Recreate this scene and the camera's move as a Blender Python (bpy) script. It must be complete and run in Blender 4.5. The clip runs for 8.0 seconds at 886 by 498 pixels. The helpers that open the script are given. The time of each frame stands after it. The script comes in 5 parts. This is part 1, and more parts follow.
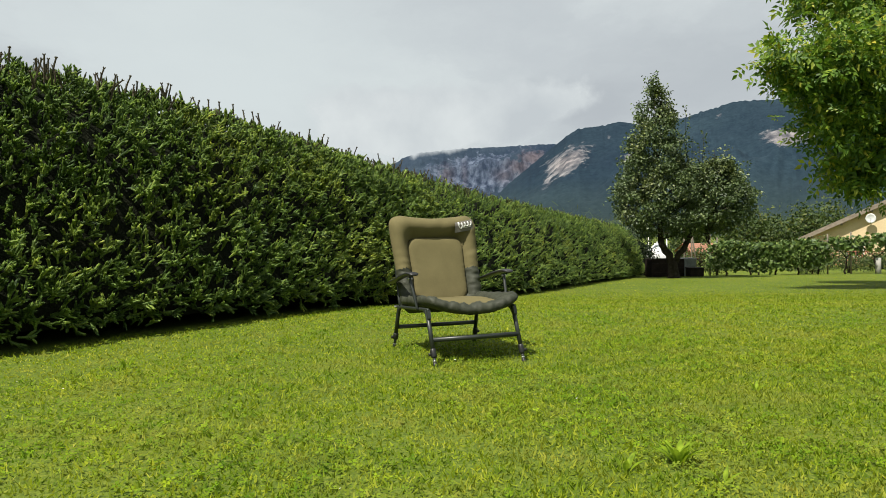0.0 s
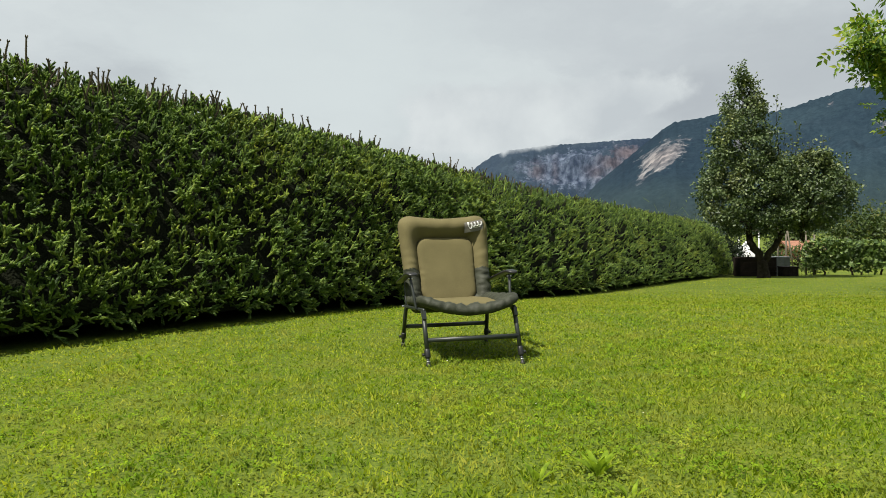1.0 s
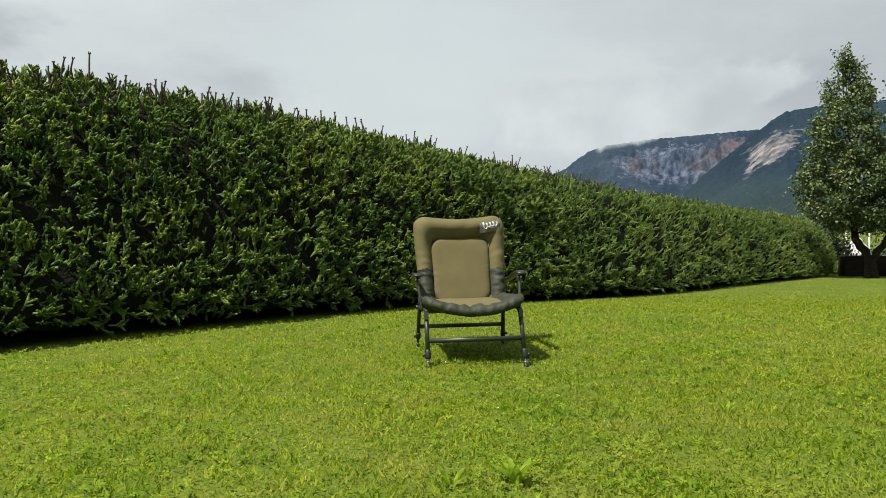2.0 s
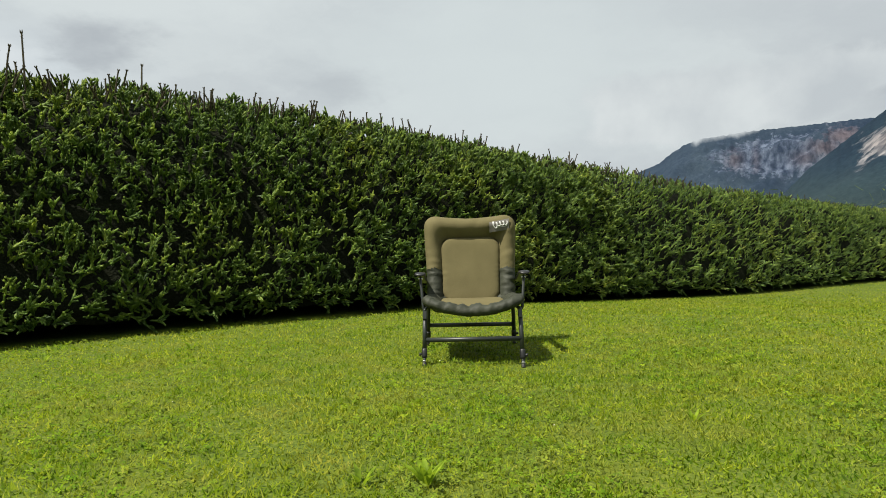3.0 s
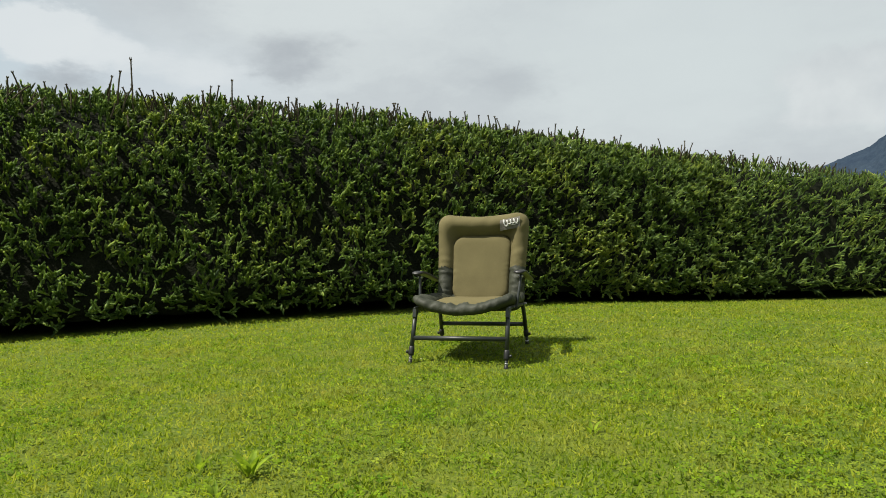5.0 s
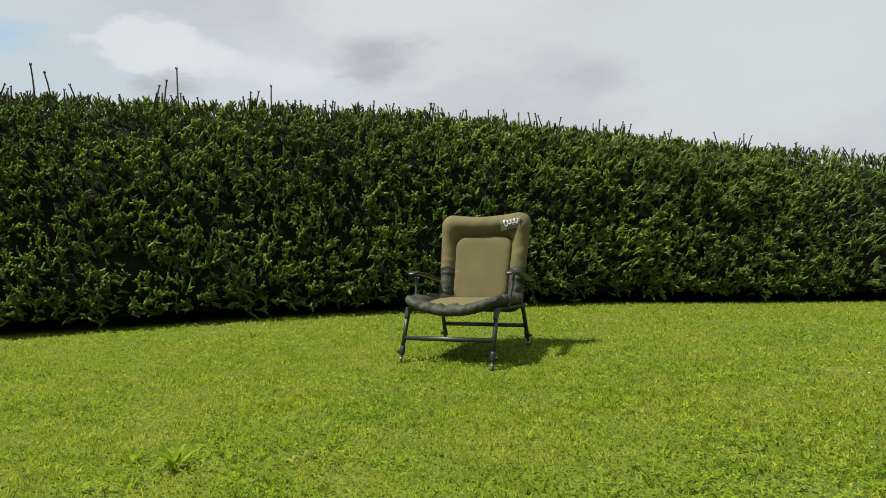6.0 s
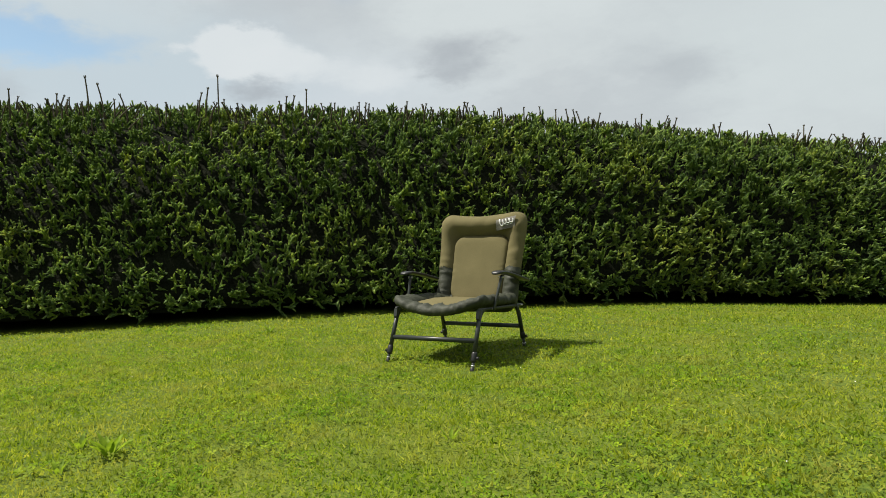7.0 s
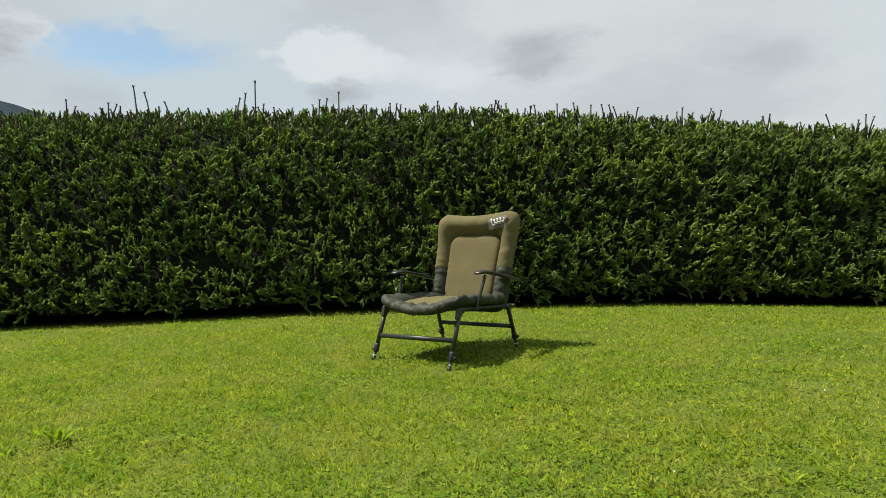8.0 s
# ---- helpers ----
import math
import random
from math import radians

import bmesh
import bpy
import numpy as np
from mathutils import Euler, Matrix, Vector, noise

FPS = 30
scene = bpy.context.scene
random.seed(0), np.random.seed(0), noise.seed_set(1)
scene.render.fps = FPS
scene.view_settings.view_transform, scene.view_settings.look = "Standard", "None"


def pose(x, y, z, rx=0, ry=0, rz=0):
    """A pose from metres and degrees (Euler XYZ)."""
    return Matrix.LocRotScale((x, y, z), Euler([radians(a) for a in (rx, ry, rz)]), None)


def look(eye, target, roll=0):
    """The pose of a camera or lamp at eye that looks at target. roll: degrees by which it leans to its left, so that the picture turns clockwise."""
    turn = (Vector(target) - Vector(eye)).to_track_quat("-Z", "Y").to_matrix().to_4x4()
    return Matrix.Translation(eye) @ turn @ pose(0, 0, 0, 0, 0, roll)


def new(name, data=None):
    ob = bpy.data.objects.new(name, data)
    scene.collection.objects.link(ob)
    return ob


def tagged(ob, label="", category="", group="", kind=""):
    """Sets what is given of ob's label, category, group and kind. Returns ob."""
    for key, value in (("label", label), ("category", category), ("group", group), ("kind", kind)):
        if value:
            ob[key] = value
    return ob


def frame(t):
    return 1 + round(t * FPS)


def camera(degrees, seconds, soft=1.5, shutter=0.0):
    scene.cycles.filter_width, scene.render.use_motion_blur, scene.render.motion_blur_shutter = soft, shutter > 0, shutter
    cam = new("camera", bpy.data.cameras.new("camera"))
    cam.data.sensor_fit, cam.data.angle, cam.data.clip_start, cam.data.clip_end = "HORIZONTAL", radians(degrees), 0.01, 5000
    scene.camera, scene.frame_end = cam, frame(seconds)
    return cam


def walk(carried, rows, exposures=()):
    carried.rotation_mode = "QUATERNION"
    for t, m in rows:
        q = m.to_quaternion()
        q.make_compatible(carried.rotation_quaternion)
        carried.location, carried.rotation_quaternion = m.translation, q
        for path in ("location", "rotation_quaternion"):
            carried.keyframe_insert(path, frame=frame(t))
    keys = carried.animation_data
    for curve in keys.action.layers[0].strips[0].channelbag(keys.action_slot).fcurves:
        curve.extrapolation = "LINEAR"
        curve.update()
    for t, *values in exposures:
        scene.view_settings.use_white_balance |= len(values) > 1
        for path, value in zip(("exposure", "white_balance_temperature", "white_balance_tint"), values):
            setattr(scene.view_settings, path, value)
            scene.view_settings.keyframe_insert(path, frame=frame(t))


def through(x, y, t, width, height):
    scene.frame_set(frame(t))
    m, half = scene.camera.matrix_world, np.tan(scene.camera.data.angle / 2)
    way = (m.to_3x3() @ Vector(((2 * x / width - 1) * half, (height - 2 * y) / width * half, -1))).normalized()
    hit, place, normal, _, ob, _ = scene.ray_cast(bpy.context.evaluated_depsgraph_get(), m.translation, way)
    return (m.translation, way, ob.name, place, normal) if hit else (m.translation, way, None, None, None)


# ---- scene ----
cam = camera(67.0, 8.0, 0.75)
METRES, EYE, TILT, LEAN, TURN = 4.94, 0.81, 0.0, 0.0, 0.0
ROWS = [
    (0.0, 0.0, 0.0, 0.0, -0.01, -0.86, 0.71),
    (0.5, 0.0621, 0.002, 0.0007, 3.58, -0.91, 0.78),
    (1.0, 0.1249, 0.009, 0.0019, 7.67, -0.94, 0.86),
    (1.5, 0.1863, 0.0199, 0.0029, 11.78, -0.97, 0.95),
    (2.0, 0.2454, 0.0333, 0.004, 15.73, -0.99, 1.05),
    (3.5, 0.4158, 0.0943, 0.0036, 26.89, -1.02, 1.38),
    (4.0, 0.4704, 0.1221, 0.0032, 30.56, -1.03, 1.48),
    (4.5, 0.5238, 0.1551, 0.003, 34.26, -1.05, 1.58),
    (6.0, 0.6701, 0.2726, 0.0041, 44.99, -1.08, 1.88),
    (6.5, 0.715, 0.3179, 0.0031, 48.49, -1.05, 2.0),
    (7.0, 0.7577, 0.3663, 0.0024, 51.92, -1.01, 2.1),
    (7.5, 0.7983, 0.4169, 0.0012, 55.32, -0.97, 2.19),
    (8.0, 0.8354, 0.4709, -0.0001, 58.71, -0.92, 2.29),
]
walk(cam, [(t, pose(0, 0, EYE, TILT, LEAN, TURN) @ pose(METRES * x, METRES * y, METRES * z, 90 + pitch, roll, yaw)) for t, x, y, z, yaw, pitch, roll in ROWS], exposures=((0.0, 0.5), (2.0, 0.49), (3.5, 0.45), (8.0, 0.45)))

# ---- world, sun ----
SUN_TO = Vector((-0.37, -0.43, 1.0)).normalized()
world = bpy.data.worlds.new("sky")
scene.world = world
world.use_nodes = True
wt = world.node_tree
wt.nodes.clear()


def wnode(kind, **values):
    n = wt.nodes.new(kind)
    for key, value in values.items():
        n.inputs[key].default_value = value
    return n


def sky_mix(factor, a, b):
    n = wt.nodes.new("ShaderNodeMix")
    n.data_type = "RGBA"
    for socket, value in (("Factor", factor), ("A", a), ("B", b)):
        target = [s for s in n.inputs if s.name == socket and s.enabled][0]
        if hasattr(value, "is_linked"):
            wt.links.new(value, target)
        else:
            target.default_value = value
    return [s for s in n.outputs if s.enabled][0]


def sky_range(value, lo, hi, out_lo=0.0, out_hi=1.0):
    n = wt.nodes.new("ShaderNodeMapRange")
    n.interpolation_type = "SMOOTHSTEP"
    wt.links.new(value, n.inputs["Value"])
    for key, v in (("From Min", lo), ("From Max", hi), ("To Min", out_lo), ("To Max", out_hi)):
        n.inputs[key].default_value = v
    return n.outputs["Result"]


def sky_noise(vector, scale, detail, rough=0.55):
    n = wnode("ShaderNodeTexNoise", Scale=scale, Detail=detail, Roughness=rough)
    wt.links.new(vector, n.inputs["Vector"])
    return n


sky = wt.nodes.new("ShaderNodeTexSky")
sky.sky_type = "NISHITA"
sky.sun_disc = False
sky.sun_elevation = math.asin(SUN_TO.z)
sky.sun_rotation = math.atan2(SUN_TO.x, SUN_TO.y)
sky.altitude, sky.air_density, sky.dust_density = 500, 1.0, 0.6
coord = wt.nodes.new("ShaderNodeTexCoord").outputs["Generated"]
flat = wt.nodes.new("ShaderNodeVectorMath")
flat.operation = "MULTIPLY"
flat.inputs[1].default_value = (1.0, 1.0, 2.2)
wt.links.new(coord, flat.inputs[0])
warp_noise = sky_noise(flat.outputs[0], 5.5, 8, 0.62)
warp = wt.nodes.new("ShaderNodeVectorMath")
warp.operation = "MULTIPLY_ADD"
wt.links.new(warp_noise.outputs["Color"], warp.inputs[0])
warp.inputs[1].default_value = (0.13, 0.13, 0.13)
wt.links.new(flat.outputs[0], warp.inputs[2])
blue = wt.nodes.new("ShaderNodeMix")
blue.data_type, blue.blend_type = "RGBA", "MULTIPLY"
blue.inputs[0].default_value = 1.0
wt.links.new(sky.outputs["Color"], [s for s in blue.inputs if s.name == "A" and s.enabled][0])
[s for s in blue.inputs if s.name == "B" and s.enabled][0].default_value = (0.175, 0.175, 0.155, 1)
blue_sky = [s for s in blue.outputs if s.enabled][0]
fine_noise = sky_noise(flat.outputs[0], 19.0, 7, 0.6)
curl = wt.nodes.new("ShaderNodeVectorMath")
curl.operation = "MULTIPLY_ADD"
wt.links.new(fine_noise.outputs["Color"], curl.inputs[0])
curl.inputs[1].default_value = (0.09, 0.09, 0.09)
wt.links.new(warp.outputs[0], curl.inputs[2])
# thin high overcast with soft grey billows
billow = sky_noise(curl.outputs[0], 2.6, 6)
veil = sky_mix(sky_range(billow.outputs["Fac"], 0.32, 0.68), (0.58, 0.63, 0.66, 1), (0.72, 0.78, 0.79, 1))
thin = sky_noise(warp.outputs[0], 1.1, 4)
colour = sky_mix(sky_range(thin.outputs["Fac"], 0.16, 0.30), blue_sky, veil)


def cloud(colour, towards, size, shade, soft=0.5, strength=1.0):
    """A cloud towards a direction: size is its radius in radians, soft the share of it that fades out."""
    x, y, z = towards
    away = wt.nodes.new("ShaderNodeVectorMath")
    away.operation = "DISTANCE"
    wt.links.new(curl.outputs[0], away.inputs[0])
    away.inputs[1].default_value = (x + 0.11, y + 0.11, z * 2.2 + 0.11)
    near = sky_range(away.outputs["Value"], size * (1 - soft), size, strength, 0.0)
    return sky_mix(near, colour, shade)


WHITE, GREY, DULL = (0.79, 0.84, 0.86, 1), (0.44, 0.48, 0.52, 1), (0.45, 0.49, 0.53, 1)
colour = cloud(colour, (-0.30, 0.92, 0.25), 0.42, (0.70, 0.77, 0.78, 1), 0.8, 0.8)
colour = cloud(colour, (-0.85, 0.42, 0.16), 0.40, (0.68, 0.75, 0.80, 1), 0.8, 0.8)
colour = cloud(colour, (0.36, 0.91, 0.22), 0.26, DULL, 0.85, 0.5)
colour = cloud(colour, (0.20, 0.96, 0.185), 0.13, DULL, 0.85, 0.6)
pale_blue = sky_mix(0.12, blue_sky, (0.55, 0.66, 0.74, 1))
haze = (0.60, 0.70, 0.76, 1)
colour = cloud(colour, (-0.95, 0.20, 0.235), 0.34, haze, 0.8, 0.9)
colour = cloud(colour, (-0.958, 0.085, 0.265), 0.100, pale_blue, 0.7, 0.95)
colour = cloud(colour, (-0.945, 0.145, 0.262), 0.085, pale_blue, 0.8, 0.85)
colour = cloud(colour, (-0.93, 0.215, 0.265), 0.065, pale_blue, 0.9, 0.6)
colour = cloud(colour, (-0.962, -0.04, 0.275), 0.080, WHITE, 0.5, 0.7)
colour = cloud(colour, (-0.962, -0.07, 0.265), 0.095, DULL, 0.6, 0.9)
colour = cloud(colour, (-0.96, 0.06, 0.20), 0.085, DULL, 0.9, 0.35)
colour = cloud(colour, (-0.945, 0.09, 0.165), 0.06, WHITE, 0.6, 0.8)
colour = cloud(colour, (-0.896, 0.357, 0.268), 0.085, WHITE, 0.35, 0.9)
colour = cloud(colour, (-0.875, 0.40, 0.252), 0.085, WHITE, 0.7, 0.85)
colour = cloud(colour, (-0.85, 0.45, 0.246), 0.06, WHITE, 0.7, 0.8)
colour = cloud(colour, (-0.900, 0.385, 0.214), 0.066, GREY, 0.9, 0.75)
colour = cloud(colour, (-0.738, 0.626, 0.262), 0.105, GREY, 0.95, 0.8)
colour = cloud(colour, (-0.755, 0.605, 0.235), 0.060, GREY, 0.95, 0.6)
colour = cloud(colour, (-0.82, 0.524, 0.232), 0.08, WHITE, 0.85, 0.7)
colour = cloud(colour, (-0.52, 0.82, 0.22), 0.10, DULL, 0.95, 0.45)
background = wnode("ShaderNodeBackground", Strength=0.67)
wt.links.new(colour, background.inputs["Color"])
wt.links.new(background.outputs[0], wt.nodes.new("ShaderNodeOutputWorld").inputs["Surface"])

sun_data = bpy.data.lights.new("sun", "SUN")
sun_data.energy, sun_data.angle, sun_data.color = 5.0, radians(0.8), (1.0, 0.94, 0.83)
sun = new("sun", sun_data)
sun.matrix_world = look(SUN_TO * 50, (0, 0, 0))


# ---- materials ----
class Nodes:
    """A node material under construction."""

    def __init__(self, name):
        self.material = bpy.data.materials.new(name)
        self.material.use_nodes = True
        self.tree = self.material.node_tree
        self.bsdf = self.tree.nodes["Principled BSDF"]
        self.out = self.tree.nodes["Material Output"]

    def put(self, kind, **values):
        n = self.tree.nodes.new(kind)
        for key, value in values.items():
            n.inputs[key].default_value = value
        return n

    def link(self, a, b):
        self.tree.links.new(a, b)

    def noise(self, scale, detail=4.0, rough=0.55, stretch=None, source="Object"):
        n = self.put("ShaderNodeTexNoise", Scale=scale, Detail=detail, Roughness=rough)
        vector = self.put("ShaderNodeTexCoord").outputs[source]
        if stretch:
            m = self.put("ShaderNodeMapping", Scale=stretch)
            self.link(vector, m.inputs["Vector"])
            vector = m.outputs["Vector"]
        self.link(vector, n.inputs["Vector"])
        return n.outputs["Fac"]

    def ramp(self, value, *stops):
        n = self.tree.nodes.new("ShaderNodeValToRGB")
        e = n.color_ramp.elements
        while len(e) < len(stops):
            e.new(0.5)
        for el, (at, c) in zip(e, stops):
            el.position, el.color = at, (*c, 1)
        self.link(value, n.inputs["Fac"])
        return n.outputs["Color"]

    def mix(self, factor, a, b, blend="MIX"):
        n = self.tree.nodes.new("ShaderNodeMix")
        n.data_type, n.blend_type = "RGBA", blend
        for socket, value in (("Factor", factor), ("A", a), ("B", b)):
            target = [s for s in n.inputs if s.name == socket and s.enabled][0]
            if hasattr(value, "is_linked"):
                self.link(value, target)
            else:
                target.default_value = value if socket == "Factor" else (*value, 1)
        return [s for s in n.outputs if s.enabled][0]

    def bump(self, height, strength=0.3, distance=0.01):
        n = self.put("ShaderNodeBump", Strength=strength, Distance=distance)
        self.link(height, n.inputs["Height"])
        self.link(n.outputs["Normal"], self.bsdf.inputs["Normal"])

    def done(self, colour, rough=0.7, metal=0.0, spec=0.5):
        if hasattr(colour, "is_linked"):
            self.link(colour, self.bsdf.inputs["Base Color"])
        else:
            self.bsdf.inputs["Base Color"].default_value = (*colour, 1)
        self.bsdf.inputs["Roughness"].default_value = rough
        self.bsdf.inputs["Metallic"].default_value = metal
        self.bsdf.inputs["Specular IOR Level"].default_value = spec
        return self.material


def surface(name, dark, light, scale=6.0, rough=0.7, metal=0.0, bump=0.2, depth=0.005, fine=60.0, spec=0.5):
    """A solid surface with broad stains and fine grain."""
    m = Nodes(name)
    broad = m.ramp(m.noise(scale), (0.3, dark), (0.7, light))
    grain = m.ramp(m.noise(fine, 3), (0.3, (0.82, 0.82, 0.82)), (0.7, (1.0, 1.0, 1.0)))
    m.bump(m.noise(fine, 3), bump, depth)
    return m.done(m.mix(1.0, broad, grain, "MULTIPLY"), rough, metal, spec)


def leaves(name, stops, rough=0.5, through=0.3, patch=0.6, spec=0.4, grain=0.0):
    """Foliage: a tone for each leaf or sprig, patches over the whole plant, and light that passes through."""
    m = Nodes(name)
    each = m.put("ShaderNodeNewGeometry").outputs["Random Per Island"]
    tone = m.ramp(each, *stops)
    patchy = m.ramp(m.noise(patch, 5), (0.32, (0.70, 0.76, 0.72)), (0.5, (0.95, 0.98, 0.95)), (0.67, (1.33, 1.16, 0.97)))
    colour = m.mix(1.0, tone, patchy, "MULTIPLY")
    tufts = m.ramp(m.noise(patch * 9, 3), (0.32, (0.52, 0.58, 0.60)), (0.5, (0.92, 0.93, 0.93)), (0.68, (1.36, 1.28, 1.15)))
    colour = m.mix(1.0, colour, tufts, "MULTIPLY")
    if grain:
        needles = m.ramp(m.noise(grain, 2), (0.36, (0.55, 0.58, 0.55)), (0.5, (0.95, 0.95, 0.95)), (0.64, (1.4, 1.36, 1.25)))
        colour = m.mix(1.0, colour, needles, "MULTIPLY")
        m.bump(m.noise(grain, 2), 0.7, 0.01)
    m.done(colour, rough, 0.0, spec)
    glow = m.put("ShaderNodeBsdfTranslucent")
    m.link(m.mix(1.0, colour, (1.15, 1.15, 0.82), "MULTIPLY"), glow.inputs["Color"])
    both = m.put("ShaderNodeMixShader", Fac=through)
    m.link(m.bsdf.outputs[0], both.inputs[1])
    m.link(glow.outputs[0], both.inputs[2])
    m.link(both.outputs[0], m.out.inputs["Surface"])
    return m.material


def turf(name, stops, through):
    """Leaves of a lawn: a tone for each, dry straw patches, and deeper green tufts."""
    m = Nodes(name)
    colour = m.ramp(m.put("ShaderNodeNewGeometry").outputs["Random Per Island"], *stops)
    for scale, low, high in ((0.55, (0.86, 0.94, 0.85), (1.12, 1.05, 1.0)), (6.0, (0.66, 0.80, 0.66), (1.18, 1.12, 1.05)), (19.0, (0.72, 0.80, 0.75), (1.20, 1.16, 1.10))):
        colour = m.mix(1.0, colour, m.ramp(m.noise(scale, 4), (0.34, low), (0.66, high)), "MULTIPLY")
    dry = m.ramp(m.noise(2.3, 6, 0.65), (0.47, (0, 0, 0)), (0.70, (0.6, 0.6, 0.6)))
    colour = m.mix(dry, colour, (0.27, 0.255, 0.065))
    m.done(colour, 0.8, 0.0, 0.06)
    glow = m.put("ShaderNodeBsdfTranslucent")
    m.link(m.mix(1.0, colour, (1.2, 1.2, 0.75), "MULTIPLY"), glow.inputs["Color"])
    both = m.put("ShaderNodeMixShader", Fac=through)
    m.link(m.bsdf.outputs[0], both.inputs[1])
    m.link(glow.outputs[0], both.inputs[2])
    m.link(both.outputs[0], m.out.inputs["Surface"])
    return m.material


def lawn_material():
    m = Nodes("lawn_soil")
    fine = m.ramp(m.noise(45, 5, 0.7), (0.3, (0.040, 0.066, 0.010)), (0.5, (0.103, 0.144, 0.015)), (0.72, (0.19, 0.212, 0.030)))
    patches = m.ramp(m.noise(0.9, 4), (0.3, (0.75, 0.85, 0.7)), (0.5, (1.0, 1.0, 1.0)), (0.7, (1.25, 1.1, 0.9)))
    far = m.ramp(m.noise(0.02, 3), (0.35, (0.8, 0.85, 0.8)), (0.65, (1.1, 1.05, 1.0)))
    m.bump(m.noise(60, 4), 0.6, 0.02)
    return m.done(m.mix(1.0, m.mix(1.0, fine, patches, "MULTIPLY"), far, "MULTIPLY"), 0.9, 0, 0.2)


def mountain_material(name, hazed_forest_dark, hazed_forest_light, tint_rock=(0.52, 0.53, 0.54)):
    """Haze-blue forest, with bare rock where the mesh's own rock measure says so."""
    m = Nodes(name)
    forest = m.ramp(m.noise(0.06, 9, 0.85), (0.36, hazed_forest_dark), (0.62, hazed_forest_light))
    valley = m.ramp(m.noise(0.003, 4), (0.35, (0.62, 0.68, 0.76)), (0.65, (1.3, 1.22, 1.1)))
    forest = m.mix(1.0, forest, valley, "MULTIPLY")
    height = m.put("ShaderNodeSeparateXYZ")
    m.link(m.put("ShaderNodeTexCoord").outputs["Object"], height.inputs[0])
    lower = m.put("ShaderNodeMapRange")
    m.link(height.outputs["Z"], lower.inputs["Value"])
    lower.inputs["From Min"].default_value, lower.inputs["From Max"].default_value = -20, 170
    lower.inputs["To Min"].default_value, lower.inputs["To Max"].default_value = 1, 0
    # lower slopes are greener woods, with haze mixed into the colour
    hazed_broadleaf = m.ramp(m.noise(0.09, 8, 0.8), (0.35, (0.012, 0.022, 0.022)), (0.65, (0.032, 0.048, 0.044)))
    forest = m.mix(lower.outputs[0], forest, hazed_broadleaf)
    strata = m.noise(0.030, 7, 0.6, (1.0, 1.0, 0.13))
    grey = m.ramp(strata, (0.36, (0.07, 0.09, 0.12)), (0.5, (0.20, 0.22, 0.25)), (0.64, (0.44, 0.44, 0.45)))
    red = m.ramp(strata, (0.36, (0.13, 0.10, 0.10)), (0.64, (0.42, 0.29, 0.25)))
    tint = m.put("ShaderNodeAttribute")
    tint.attribute_name = "rock"
    parts = m.put("ShaderNodeSeparateColor")
    m.link(tint.outputs["Color"], parts.inputs[0])
    ragged = m.put("ShaderNodeMath")
    ragged.operation = "ADD"
    m.link(parts.outputs["Red"], ragged.inputs[0])
    spread = m.put("ShaderNodeMapRange")
    m.link(m.noise(0.025, 8, 0.75), spread.inputs["Value"])
    spread.inputs["From Min"].default_value, spread.inputs["From Max"].default_value = 0.3, 0.7
    spread.inputs["To Min"].default_value, spread.inputs["To Max"].default_value = -0.5, 0.5
    m.link(spread.outputs[0], ragged.inputs[1])
    edge = m.put("ShaderNodeMapRange")
    m.link(ragged.outputs[0], edge.inputs["Value"])
    edge.inputs["From Min"].default_value, edge.inputs["From Max"].default_value = 0.53, 0.70
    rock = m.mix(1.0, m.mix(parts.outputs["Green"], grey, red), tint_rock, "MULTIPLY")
    return m.done(m.mix(edge.outputs[0], forest, rock), 0.95, 0, 0.1)


FLEECE = surface("olive_fleece", (0.122, 0.106, 0.048), (0.155, 0.134, 0.062), 5, 0.9, 0, 0.15, 0.002, 350, 0.2)
NYLON = surface("dark_green_nylon", (0.023, 0.027, 0.016), (0.046, 0.051, 0.033), 9, 0.66, 0, 0.5, 0.006, 40, 0.35)
STEEL = surface("grey_green_powder_coat", (0.017, 0.022, 0.019), (0.028, 0.034, 0.030), 12, 0.42, 0.0, 0.08, 0.001, 300)
PLASTIC = surface("black_plastic", (0.010, 0.011, 0.011), (0.02, 0.02, 0.02), 20, 0.42, 0, 0.1, 0.001, 300)
ZINC = surface("zinc_plated_steel", (0.45, 0.45, 0.44), (0.6, 0.6, 0.58), 30, 0.3, 0.9, 0.05, 0.001, 200)
THREAD = surface("white_embroidery", (0.72, 0.72, 0.70), (0.82, 0.82, 0.8), 90, 0.7, 0, 0.3, 0.001, 500)
PATCH = surface("grey_brown_patch", (0.13, 0.12, 0.10), (0.16, 0.15, 0.13), 30, 0.8, 0, 0.2, 0.001, 300)
SPRUCE = leaves("spruce_needles", ((0.0, (0.088, 0.142, 0.050)), (0.4, (0.186, 0.292, 0.076)), (0.8, (0.295, 0.415, 0.095)), (1.0, (0.39, 0.48, 0.11))), 0.5, 0.4, 0.7, 0.4, 130.0)
# near-black stands for the shade deep between the sprays
HEDGE_CORE = surface("hedge_core_shade", (0.006, 0.009, 0.004), (0.014, 0.016, 0.008), 5, 0.95, 0, 0.8, 0.05, 30, 0.1)
TWIG = surface("brown_twig_bark", (0.05, 0.042, 0.026), (0.10, 0.085, 0.05), 30, 0.85, 0, 0.3, 0.002, 120, 0.2)
TWIG_GREEN = leaves("brownish_shoots", ((0.0, (0.07, 0.06, 0.03)), (0.5, (0.07, 0.09, 0.028)), (1.0, (0.11, 0.16, 0.035))), 0.6, 0.15, 0.8, 0.2)
